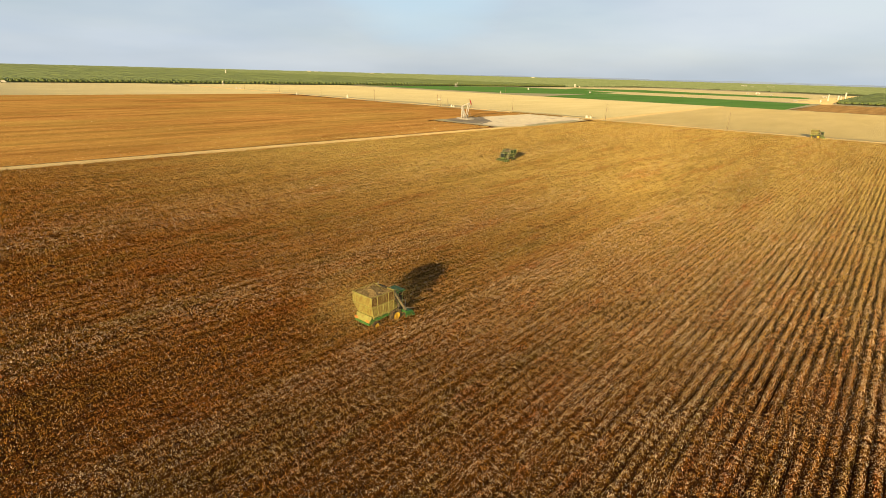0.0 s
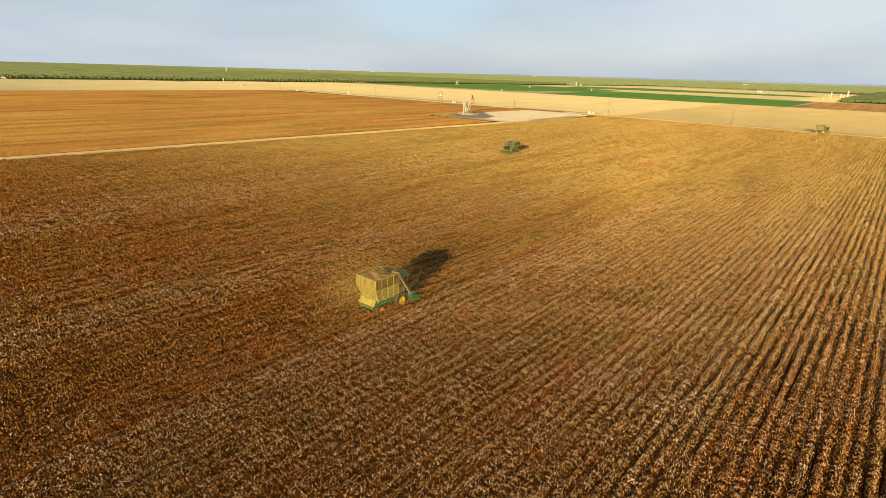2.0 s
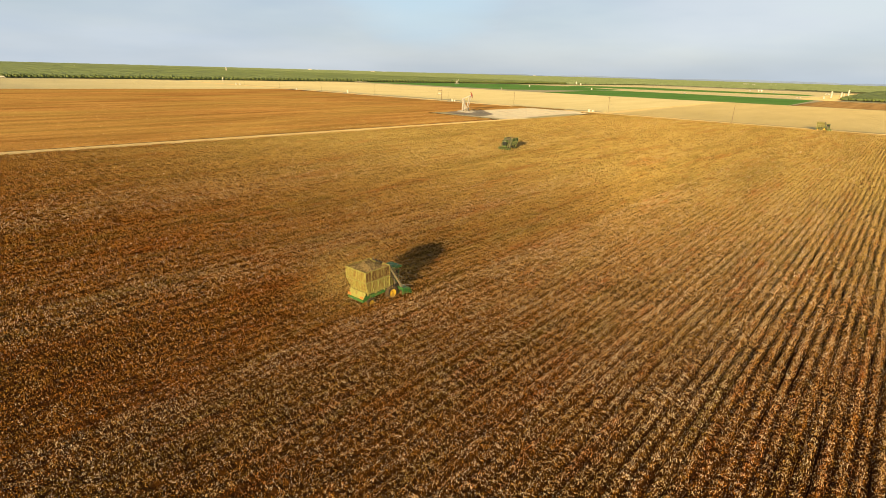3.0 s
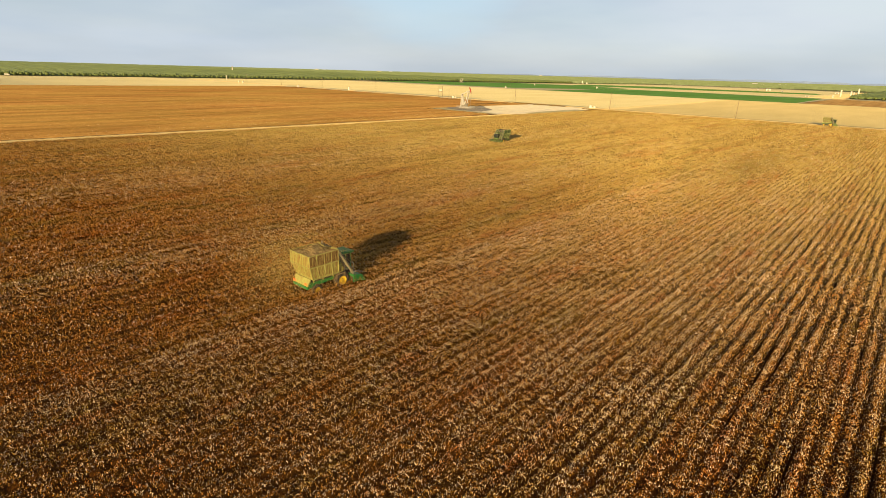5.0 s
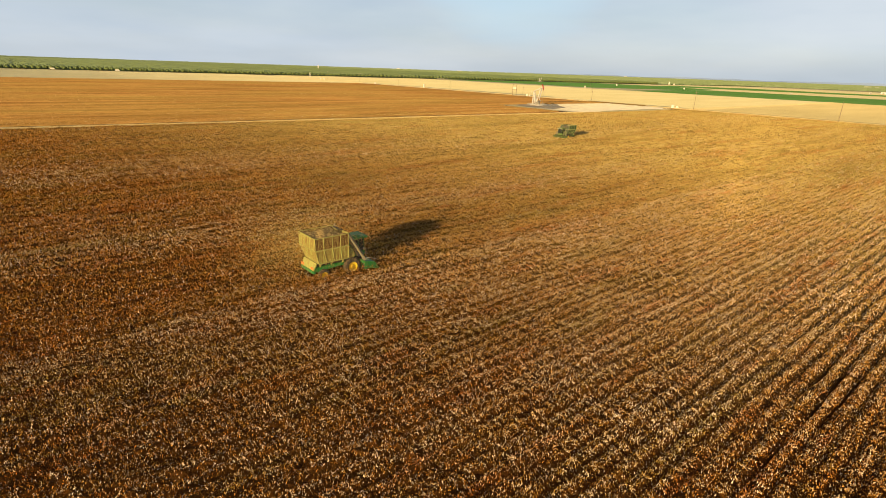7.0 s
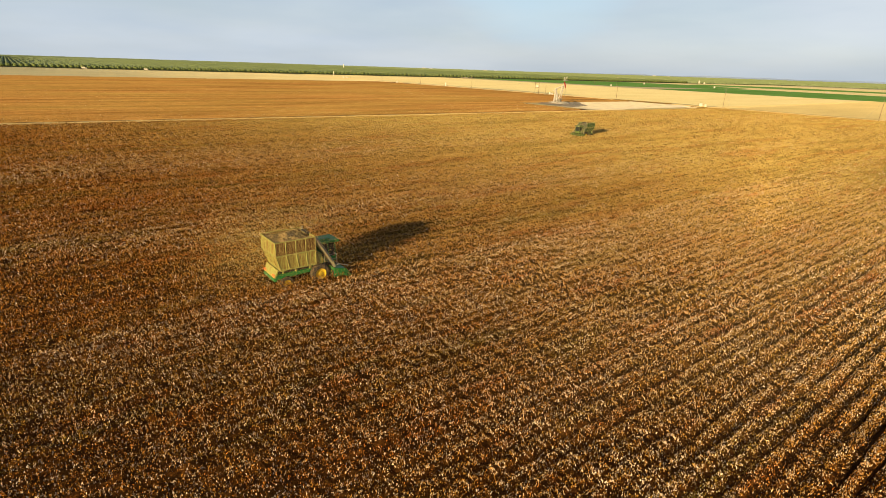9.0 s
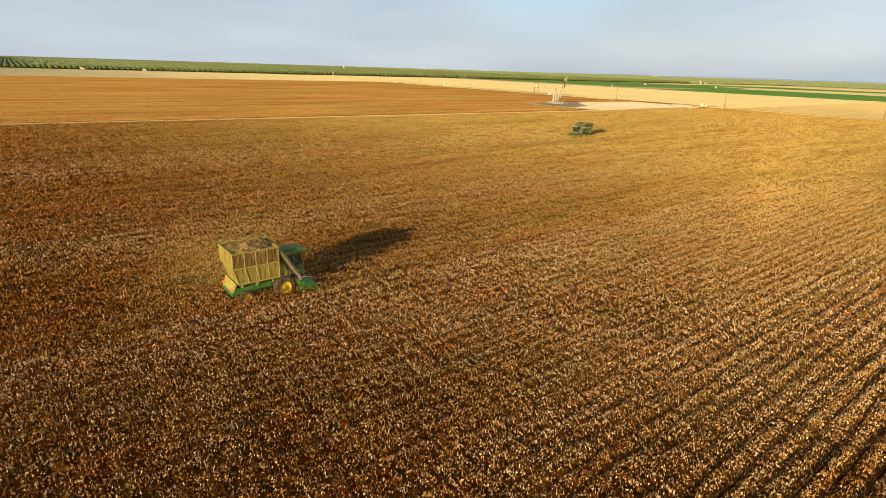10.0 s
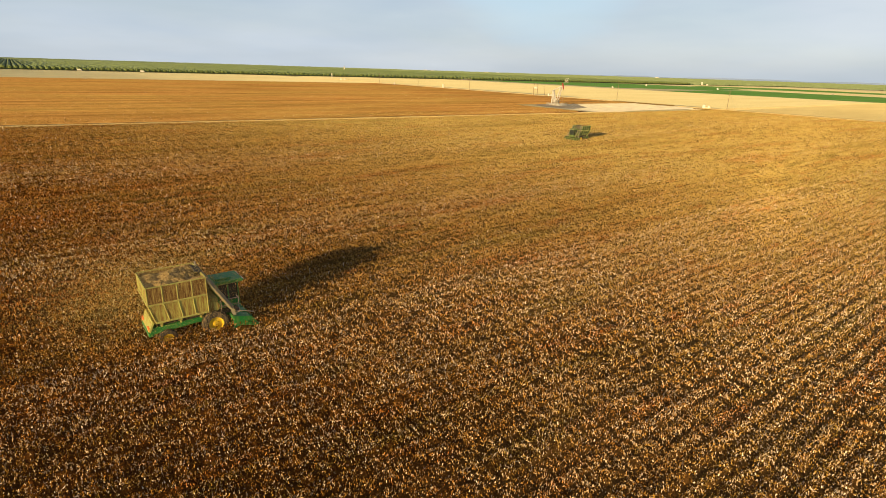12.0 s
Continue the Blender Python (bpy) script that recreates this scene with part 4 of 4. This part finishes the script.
    rod(bm, (-1.15, -0.30, 2.6), (-1.15, -0.30, 4.75), 0.07, 0.07, 10)
    part("exhaust_pipe", bm, STEEL, p, "steel exhaust stack")
    bm = B()
    slab(bm, [(-0.9, -0.70, 4.62), (0.5, -0.70, 4.62), (0.5, -0.32, 4.50), (-0.9, -0.32, 4.50)], 0.08)
    box(bm, -0.85, 0.45, -0.36, -0.26, 3.7, 4.56, 0.03)
    part("chute_hood", bm, DARK, p, "dark green hood over the chutes")
    # picking head: five row units, each with its air duct
    bm = B()
    box(bm, -2.25, 2.25, 1.02, 1.22, 1.15, 1.37, 0.02)
    for s in (-1, 1):
        rod(bm, (0.8 * s, 0.4, 1.2), (0.8 * s, 1.10, 1.22), 0.09)
    part("head_beam", bm, paint, p, "green tool beam")
    for k in range(5):
        x = (k - 2) * 0.985
        bm = B()
        for s in (-1, 1):
            slab(bm, [(x + s * 0.42, 1.05, 0.34), (x + s * 0.42, 2.25, 0.30), (x + s * 0.30, 2.95, 0.26), (x + s * 0.36, 2.25, 1.16), (x + s * 0.42, 1.05, 1.42)], 0.10 * s)
        slab(bm, [(x - 0.44, 1.02, 1.46), (x + 0.44, 1.02, 1.46), (x + 0.38, 2.2, 1.20), (x - 0.38, 2.2, 1.20)], 0.08)
        bmesh.ops.recalc_face_normals(bm, faces=bm.faces)
        unit = part("row_unit", bm, paint, p, "bright green picking unit")
        for s in (-1, 1):
            bm = B()
            rod(bm, (x + s * 0.36, 2.15, 0.60), (x + s * 0.30, 3.20, 0.16), 0.17, 0.03, 8)
            part("snout", bm, rib if paint is PAINT_OLIVE else paint, unit)
        bm = B()
        box(bm, x - 0.26, x + 0.26, 1.15, 2.05, 0.35, 1.15, 0.03)
        part("spindle_drum", bm, DARK, unit, "dark picking drum")
        bm = B()
        pts = [(1.25, 1.35), (1.15, 1.85), (0.35, 3.25), (-0.28, 4.30)]
        xt = x * 0.74
        for q in range(3):
            (ya, za), (yb, zb) = pts[q], pts[q + 1]
            xa, xb = x + (xt - x) * q / 3, x + (xt - x) * (q + 1) / 3
            rod(bm, (xa, ya, za), (xb, yb, zb), 0.165, 0.165, 4)
        part("air_duct", bm, DUCT, p, "dusty grey air duct")
    bm = B()
    for a, b in (((1.9, 1.05, 1.4), (2.1, 1.7, 1.65)), ((2.1, 1.7, 1.65), (2.2, 2.5, 1.40)), ((1.2, 1.05, 1.4), (2.1, 1.7, 1.65))):
        rod(bm, a, b, 0.03, 0.03, 6)
    part("guard_rail", bm, STEEL, p)
    return p


picker(pose(-44.3, 42.5, 0), BASKET_DUSTY, BASKET_RIB, "green cotton picker with a tall dusty yellow basket among the rows", 1)
picker(pose(-104.6, 157.2, 0, 0, 0, 180), BASKET_GREEN, RIB_GREEN, "green cotton picker with a ribbed green basket in the cotton", 2, PAINT_OLIVE)
picker(pose(-37.0, 364.5, 0, 0, 0, -90), BASKET_OLIVE, RIB_GREEN, "dusty olive green cotton picker standing at the edge of the field", 3, PAINT_OLIVE)

# ---- the pump jack on its pad ----


def pump_jack(m, scale, label, head, tilt=22):
    """A front-mounted unit: posts at the rear carry the beam's end, and the pitman arms lift it near the head."""
    p = thing("pump_jack", label, "pump jack", m)
    p.scale = (scale,) * 3
    bm = B()
    box(bm, -4.2, 3.4, -1.5, 1.5, 0.0, 0.35, 0.03)
    part("foundation", bm, CONCRETE, p, "pale concrete base")
    bm = B()
    for s in (-1, 1):
        box(bm, -4.0, 2.6, 0.85 * s - 0.16, 0.85 * s + 0.16, 0.35, 0.80, 0.02)
    for x in (-3.8, -1.8, 0.2, 2.2):
        box(bm, x - 0.12, x + 0.12, -0.8, 0.8, 0.4, 0.75, 0.01)
    part("skid", bm, PUMP_GREY, p, "white steel skid")
    pivot = Vector((-3.1, 0.0, 8.3))
    for a in ((-2.9, 1.1), (-2.9, -1.1), (-0.7, 0.95), (-0.7, -0.95)):
        bm = B()
        rod(bm, (a[0], a[1], 0.7), (pivot.x + (0.10 if a[0] > -1.5 else -0.10), a[1] * 0.22, pivot.z - 0.1), 0.48, 0.36, 6)
        part("samson_leg", bm, PUMP_GREY, p)
    bm = B()
    for f in (0.2, 0.42, 0.62, 0.8):
        for s in (-1, 1):
            h = 0.7 + 6.8 * f
            rod(bm, (-2.9 - 0.2 * f, s * 1.1 * (1 - 0.78 * f), h), (-0.7 - 2.2 * f, s * 0.95 * (1 - 0.78 * f), h), 0.07, 0.07, 5)
        rod(bm, (-2.9 - 0.2 * f, -1.1 * (1 - 0.78 * f), h), (-2.9 - 0.2 * f, 1.1 * (1 - 0.78 * f), h), 0.07, 0.07, 5)
    part("cross_brace", bm, PUMP_GREY, p)
    bm = B()
    box(bm, pivot.x - 1.5, pivot.x + 0.5, -1.0, 1.0, 7.35, 7.50, 0.02)
    for x, y in ((-1.45, -0.95), (-1.45, 0.95), (0.45, -0.95), (0.45, 0.95)):
        rod(bm, (pivot.x + x, y, 7.5), (pivot.x + x, y, 8.5), 0.06, 0.06, 4)
    for y in (-0.95, 0.95):
        rod(bm, (pivot.x - 1.45, y, 8.5), (pivot.x + 0.45, y, 8.5), 0.06, 0.06, 4)
    part("service_platform", bm, PUMP_GREY, p, "white railed service platform")
    beam_m = Matrix.Translation(pivot) @ Matrix.Rotation(radians(-tilt), 4, "Y")
    bm = B()
    box(bm, -0.5, 6.4, -0.24, 0.24, 0.0, 0.48, 0.03, beam_m)
    box(bm, -0.45, 0.45, -0.55, 0.55, -0.35, -0.05, 0.02, beam_m)
    part("walking_beam", bm, PUMP_GREY, p, "white walking beam")
    bm = B()
    arc = [(6.38, -1.4), (6.55, -1.7), (6.92, -0.7), (7.08, 0.3), (6.98, 1.3), (6.74, 2.1), (6.45, 2.4), (6.42, 1.0)]
    slab(bm, [beam_m @ Vector((x, 0.24, z)) for x, z in arc], 0.48)
    part("horse_head", bm, head, p, "red curved horse head")
    lift_at = beam_m @ Vector((5.5, 0, -0.1))
    crank = Vector((0.6, 0, 2.3))
    pin = crank + Vector((-0.2, 0, 0.9))
    for s in (-1, 1):
        bm = B()
        rod(bm, (lift_at.x, 0.85 * s, lift_at.z), (pin.x, 0.95 * s, pin.z), 0.34, 0.30, 6)
        part("pitman_arm", bm, PUMP_GREY, p)
        bm = B()
        mm = Matrix.Translation((crank.x, 1.15 * s, crank.z)) @ Matrix.Rotation(radians(-40), 4, "Y")
        box(bm, -2.1, 1.3, -0.12, 0.12, -0.28, 0.28, 0.03, mm)
        box(bm, -2.1, -0.7, -0.24, 0.24, -0.75, 0.75, 0.14, mm)
        part("counterweight", bm, STEEL, p, "grey crank counterweight")
    bm = B()
    rod(bm, (lift_at.x, -1.0, lift_at.z), (lift_at.x, 1.0, lift_at.z), 0.17, 0.17, 8)
    part("equaliser", bm, PUMP_GREY, p)
    bm = B()
    box(bm, -0.4, 1.5, -0.72, 0.72, 0.8, 1.6, 0.04)
    box(bm, -0.2, 1.3, -0.7, 0.7, 1.6, 2.9, 0.14)
    part("gearbox", bm, STEEL, p, "grey gear reducer")
    bm = B()
    box(bm, -3.3, -2.4, -0.6, 0.6, 0.8, 1.6, 0.10)
    rod(bm, (-3.8, 0, 1.2), (-3.3, 0, 1.2), 0.35, 0.35, 12)
    part("motor", bm, STEEL, p, "grey electric motor")
    nose = beam_m @ Vector((7.1, 0, -0.6))
    bm = B()
    for s in (-1, 1):
        rod(bm, (nose.x, 0.14 * s, nose.z), (nose.x, 0.14 * s, 2.6), 0.035, 0.035, 5)
    rod(bm, (nose.x, 0, 2.6), (nose.x, 0, 0.1), 0.06, 0.06, 6)
    part("bridle", bm, STEEL, p)
    bm = B()
    rod(bm, (nose.x, 0, 0.0), (nose.x, 0, 1.3), 0.18, 0.18, 8)
    rod(bm, (nose.x, -0.8, 0.8), (nose.x, 0.8, 0.8), 0.1, 0.1, 8)
    part("wellhead", bm, PUMP_GREY, p)
    bm = B()
    for s in (-0.22, 0.22):
        rod(bm, (-3.5, s, 0.7), (-3.4, s, 8.0), 0.035, 0.035, 4)
    for k in range(16):
        f = (k + 0.5) / 16
        rod(bm, (-3.5 + 0.1 * f, -0.22, 0.7 + 7.3 * f), (-3.5 + 0.1 * f, 0.22, 0.7 + 7.3 * f), 0.022, 0.022, 4)
    part("ladder", bm, PUMP_GREY, p)
    bm = B()
    for a, b in (((-5.6, -2.6), (5.4, -2.6)), ((5.4, -2.6), (5.4, 2.6)), ((5.4, 2.6), (-5.6, 2.6)), ((-5.6, 2.6), (-5.6, -2.6))):
        for z in (0.55, 1.15):
            rod(bm, (*a, z), (*b, z), 0.10, 0.10, 4)
        for k in range(5):
            q = k / 5
            x, y = a[0] + (b[0] - a[0]) * q, a[1] + (b[1] - a[1]) * q
            rod(bm, (x, y, 0), (x, y, 1.2), 0.07, 0.07, 4)
    part("guard_fence", bm, PUMP_GREY, p, "low white pipe guard")
    return p


pump_jack(pose(-223.6, 285.5, 0.09, 0, 0, 5), 1.0, "white pump jack with red head on gravel pad", RED)
pump_jack(pose(-756, 926, 0.05, 0, 0, 60), 0.85, "small white pump jack far off by the orchard", WHITE, 5)

# ---- poles, boxes, tanks ----


def utility_pole(x, y, height, label, arm=True, guy=None, lean=0.0):
    p = thing("utility_pole", label, "utility pole", pose(x, y, 0, lean, lean * 0.5, 25), "poles along the field edge")
    bm = B()
    rod(bm, (0, 0, -0.1), (0, 0, height), 0.15, 0.09, 8)
    part("pole", bm, POLEWOOD, p, "weathered brown wooden pole")
    if arm:
        bm = B()
        box(bm, -1.1, 1.1, -0.16, -0.06, height - 0.55, height - 0.42, 0.01)
        part("crossarm", bm, POLEWOOD, p)
        for k in (-1, 0, 1):
            bm = B()
            rod(bm, (k * 0.95, -0.11, height - 0.42), (k * 0.95, -0.11, height - 0.2), 0.06, 0.03, 6)
            part("insulator", bm, WHITE, p)
    if guy:
        bm = B()
        rod(bm, (0, 0, height - 1), (guy[0], guy[1], 0.0), 0.025, 0.025, 4)
        part("guy_wire", bm, STEEL, p)
    return p


utility_pole(-165.7, 372.3, 11.5, "leaning brown utility pole beside the dirt track", True, (4.5, -2.0), 1.0)
utility_pole(-84.0, 365.5, 11.0, "leaning brown utility pole at the cotton's edge", False, (-5.5, 3.0), 1.5)
utility_pole(-259.0, 394.0, 11.0, "thin brown utility pole beyond the well pad", False)
utility_pole(-320.0, 380.5, 7.5, "short brown pole beside the transformer", False)
for x, y in ((-415.5, 380.0), (-517.0, 391.0), (-604.0, 393.5), (-690.0, 396.0)):
    utility_pole(x, y, 11.0, "brown utility pole along the field edge")
for x, y, h in ((-546, 744, 13), (-490, 722, 13), (-620, 741, 11)):
    utility_pole(x, y, h, "far brown utility pole by the alfalfa")


def cable(name, a, b, sag, label):
    bm = B()
    last = None
    for k in range(13):
        f = k / 12
        q = Vector(a).lerp(Vector(b), f) - Vector((0, 0, sag * 4 * f * (1 - f)))
        if last is not None:
            rod(bm, last, q, 0.02, 0.02, 4)
        last = q
    return tagged(part(name, bm, STEEL, None), label, "cable")


for a, b in (((-320, 380.5, 7.3), (-415.5, 380, 10.7)), ((-415.5, 380, 10.7), (-517, 391, 10.7)), ((-517, 391, 10.7), (-604, 393.5, 10.7)), ((-604, 393.5, 10.7), (-690, 396, 10.7))):
    cable("power_line", a, b, 1.2, "thin dark power line between poles")

tr = thing("transformer_rack", "two brown poles carrying pale transformers", "transformer", pose(-329.5, 380.0, 0, 0, 0, 35))
for x in (-1.6, 1.6):
    part("pole", rod(B(), (x, 0, -0.1), (x, 0, 10.0), 0.19, 0.13, 8), POLEWOOD, tr)
part("crossbar", box(box(B(), -2.0, 2.0, -0.15, 0.15, 4.9, 5.2, 0.02), -2.0, 2.0, -0.1, 0.1, 8.6, 8.85, 0.02), POLEWOOD, tr)
for x in (-0.9, 0.0, 0.9):
    part("transformer", rod(rod(B(), (x, 0, 5.2), (x, 0, 6.7), 0.42, 0.42, 12), (x, 0, 6.7), (x, 0, 7.1), 0.10, 0.06, 6), WHITE, tr, "pale transformer can")


def standpipe(x, y, r, h, label):
    p = thing("standpipe", label, "standpipe", pose(x, y, 0), "white irrigation standpipes")
    part("pipe", rod(B(), (0, 0, -0.05), (0, 0, h), r, r, 14), WHITE, p)
    part("cap", rod(B(), (0, 0, h), (0, 0, h + 0.12), r * 1.08, r * 0.9, 14), CONCRETE, p)
    bm = B()
    rod(bm, (r * 0.8, 0, 0.5), (r * 2.2, 0, 0.5), 0.16, 0.16, 8)
    part("outlet", bm, WHITE, p)
    return p


for x, y, r, h in ((-181.8, 376.0, 1.0, 2.0), (-179.4, 377.2, 0.6, 1.5), (-471, 391, 0.85, 3.3), (-550, 381, 0.9, 2.2), (-315.5, 381.0, 0.75, 1.9), (-313.4, 381.6, 0.5, 1.3),
                   (-711, 396, 0.9, 2.0), (-706, 399, 1.0, 1.7), (-848, 450, 0.7, 6.5), (-505, 730, 1.0, 2.4), (-602, 968, 1.3, 3.2), (-456, 944, 1.2, 2.6), (-725, 1404, 1.8, 7.0), (-689, 1360, 1.5, 3.5)):
    standpipe(x, y, r, h, "white concrete standpipe beside the field")


def tank(x, y, r, h, label):
    p = thing("storage_tank", label, "tank", pose(x, y, 0.09), "white oil tanks")
    part("shell", rod(B(), (0, 0, 0), (0, 0, h), r, r, 20), WHITE, p)
    part("roof", rod(B(), (0, 0, h), (0, 0, h + r * 0.35), r * 1.03, 0.1, 20), WHITE, p)
    bm = B()
    for s in (-0.25, 0.25):
        rod(bm, (r * 0.7, -r * 0.75 + s, 0), (r * 0.7, -r * 0.75 + s, h), 0.05, 0.05, 4)
    part("ladder", bm, STEEL, p)
    return p


for x, y, r, h in ((-113.5, 1117, 1.6, 13.0), (-111, 1240, 1.8, 9.0), (-107.5, 1246, 1.3, 7.0), (-110, 1353, 1.9, 14.0), (-113.5, 1030, 1.5, 4.5)):
    tank(x, y, r * 0.8, h * 0.8, "tall white oil tank on a gravel yard")
tank(-1827, 983, 2.0, 17.0, "tall white tower among orchard trees")


def shed(x, y, w, d, h, turn, label):
    p = thing("farm_shed", label, "shed", pose(x, y, 0, 0, 0, turn), "white farm sheds")
    part("wall", box(B(), -w / 2, w / 2, -d / 2, d / 2, -0.05, h), WHITE, p)
    bm = B()
    slab(bm, [(-w / 2 - 0.4, -d / 2 - 0.4, h - 0.1), (w / 2 + 0.4, -d / 2 - 0.4, h - 0.1), (w / 2 + 0.4, 0, h + d * 0.16), (-w / 2 - 0.4, 0, h + d * 0.16)], 0.15)
    slab(bm, [(-w / 2 - 0.4, 0, h + d * 0.16), (w / 2 + 0.4, 0, h + d * 0.16), (w / 2 + 0.4, d / 2 + 0.4, h - 0.1), (-w / 2 - 0.4, d / 2 + 0.4, h - 0.1)], 0.15)
    part("roof", bm, WHITE, p, "white metal roof")
    part("door", box(B(), -1.8, 1.8, -d / 2 - 0.06, -d / 2 - 0.01, 0, min(4.0, h * 0.8)), STEEL, p)
    return p


for x, y, w, d, h, a in ((-293, 1392, 7, 6, 4, 10), (-280, 1428, 16, 9, 6, 15), (-238, 1348, 7, 5, 3, 20), (-146, 1370, 12, 6, 3.5, 5), (-145, 1018, 9, 4, 2.2, 15), (-302, 973, 6, 3, 2.2, 15),
                         (-1427, 1227, 9, 6, 8.0, 40), (-1387, 1317, 9, 6, 8.5, 40), (-2475, 718, 18, 8, 9, 70), (-2037, 488, 8, 6, 8, 70),
                         (-577, 2650, 38, 16, 11, 10), (-545, 2640, 20, 12, 9, 10), (-500, 2790, 60, 14, 8, 10), (-385, 2760, 20, 10, 8, 8),
                         (-3580, 2600, 46, 22, 15, 50), (-3540, 2640, 60, 16, 9, 50), (-3180, 2880, 60, 20, 12, 50), (-3120, 2940, 40, 14, 10, 50), (-2330, 3800, 40, 18, 13, 30), (-2260, 3850, 70, 16, 9, 30)):
    shed(x, y, w * 0.55, d * 0.55, h * 0.6, a, "white metal farm shed in the distance")

# pipe racks and a white pickup by the orchard
for x, y, l, a in ((-917, 626, 24, 80), (-857, 737, 26, 82)):
    p = thing("pipe_stack", "stack of pale irrigation pipes by the orchard", "pipe stack", pose(x + 9, y, 0, 0, 0, a), "pipe stacks")
    for k in range(5):
        part("pipe", rod(B(), (-l / 2, (k - 2) * 0.5, 0.85 + 0.3 * (k % 2)), (l / 2, (k - 2) * 0.5, 0.85 + 0.3 * (k % 2)), 0.24, 0.24, 8), WHITE, p)
    for q in (-0.3, 0.3):
        part("bearer", box(B(), l * q - 0.2, l * q + 0.2, -1.3, 1.3, 0.0, 0.62), POLEWOOD, p)


def truck(x, y, a):
    p = thing("box_truck", "white box truck parked beside the orchard", "truck", pose(x, y, 0, 0, 0, a), "white trucks")
    part("cargo_box", box(B(), -3.6, 3.2, -1.25, 1.25, 1.0, 3.7, 0.06), WHITE, p, "white cargo box")
    cab = part("cab", box(box(B(), 3.3, 5.3, -1.1, 1.1, 0.6, 1.6, 0.08), 3.3, 4.7, -1.05, 1.05, 1.5, 2.5, 0.12), WHITE, p)
    part("windscreen", box(B(), 4.66, 4.74, -0.9, 0.9, 1.65, 2.35, 0.02), GLASS, cab)
    part("chassis", box(B(), -3.5, 5.0, -0.5, 0.5, 0.55, 0.98), DARK, p)
    for wx in (-2.4, 4.2):
        for s in (-1, 1):
            part("tyre", rod(B(), (wx, 0.95 * s, 0.48), (wx, 1.22 * s, 0.48), 0.48, 0.48, 16), RUBBER, p)
    return p


for x, y in ((-970, 112), (-954, 190)):
    truck(x, y, 78).scale = (0.7, 0.7, 0.8)

# dry weeds and rubbish along the pad and the tracks
wv = []
for _ in range(2600):
    j = rnd.random()
    if j < 0.40:
        x, y = rnd.uniform(-252, -200), 372 + rnd.gauss(0, 1.6)
        if x < -244:
            y = rnd.uniform(300, 372)
    else:
        x = rnd.uniform(-180, 5)
        y = 358.5 - 0.015 * (x + 60) + rnd.gauss(0, 0.5)
    wv.append((x, y, rnd.uniform(0.25, 0.6)))
wv = np.array(wv)
nw = len(wv)
ang = rng.uniform(0, 6.283, (nw, 3))
V = np.zeros((nw, 3, 4, 3))
for j in range(3):
    cx, cy = np.cos(ang[:, j]), np.sin(ang[:, j])
    s = wv[:, 2]
    for q, (o, z) in enumerate(((-0.5, 0.0), (0.5, 0.0), (0.7, 1.0), (-0.7, 1.0))):
        V[:, j, q, 0] = wv[:, 0] + cx * o * s
        V[:, j, q, 1] = wv[:, 1] + cy * o * s
        V[:, j, q, 2] = 0.06 + z * s
tagged(raw("dry_weeds", V.reshape(-1, 3), np.arange(nw * 12).reshape(-1, 4), [WEED]), "low dry weeds along tracks and pad", "weeds", kind="stuff")

# a bank of spoil along the pad
n = 60
vs = []
for i in range(n):
    f = i / (n - 1)
    cx, cy = -245.0 + 13.0 * f, 318.0 + 44.0 * f
    h = max(0.12, 0.75 + 0.9 * noise.noise((f * 9, 0.4, 2.0))) * math.sin(math.pi * min(1, 0.04 + f * 0.94)) ** 0.4
    for o, z in ((-1.9, 0.0), (-0.8, 0.75), (0.1, 1.0), (1.0, 0.7), (2.0, 0.0)):
        vs.append((cx + o + rnd.gauss(0, 0.12), cy - o * 0.35 + rnd.gauss(0, 0.15), 0.08 + z * h))
fs = [(i * 5 + j, i * 5 + j + 1, i * 5 + j + 6, i * 5 + j + 5) for i in range(n - 1) for j in range(4)]
tagged(raw("spoil_bank", vs, fs, [WEED]), "low weedy brown bank of soil beside the pad", "earth bank")

# dust that the machine has stirred up hangs round it
n_dust = 115000
d_c = np.random.default_rng(21).normal(0, 1, (n_dust, 3)) * np.array([2.6, 3.6, 1.5]) + np.array([-44.8, 38.6, 3.6])
d_c = d_c[d_c[:, 2] > 0.9]
d_o = np.random.default_rng(22).normal(0, 0.0115, (len(d_c), 3, 3))
DUST = soil_mat("airborne_dust", (0.42, 0.31, 0.10), (0.55, 0.42, 0.16), 0.5)
tagged(raw("dust_cloud", (d_c[:, None] + d_o).reshape(-1, 3), np.arange(len(d_c) * 3).reshape(-1, 3), [DUST]), "thin tan dust hanging round the cotton picker", "dust", kind="stuff")
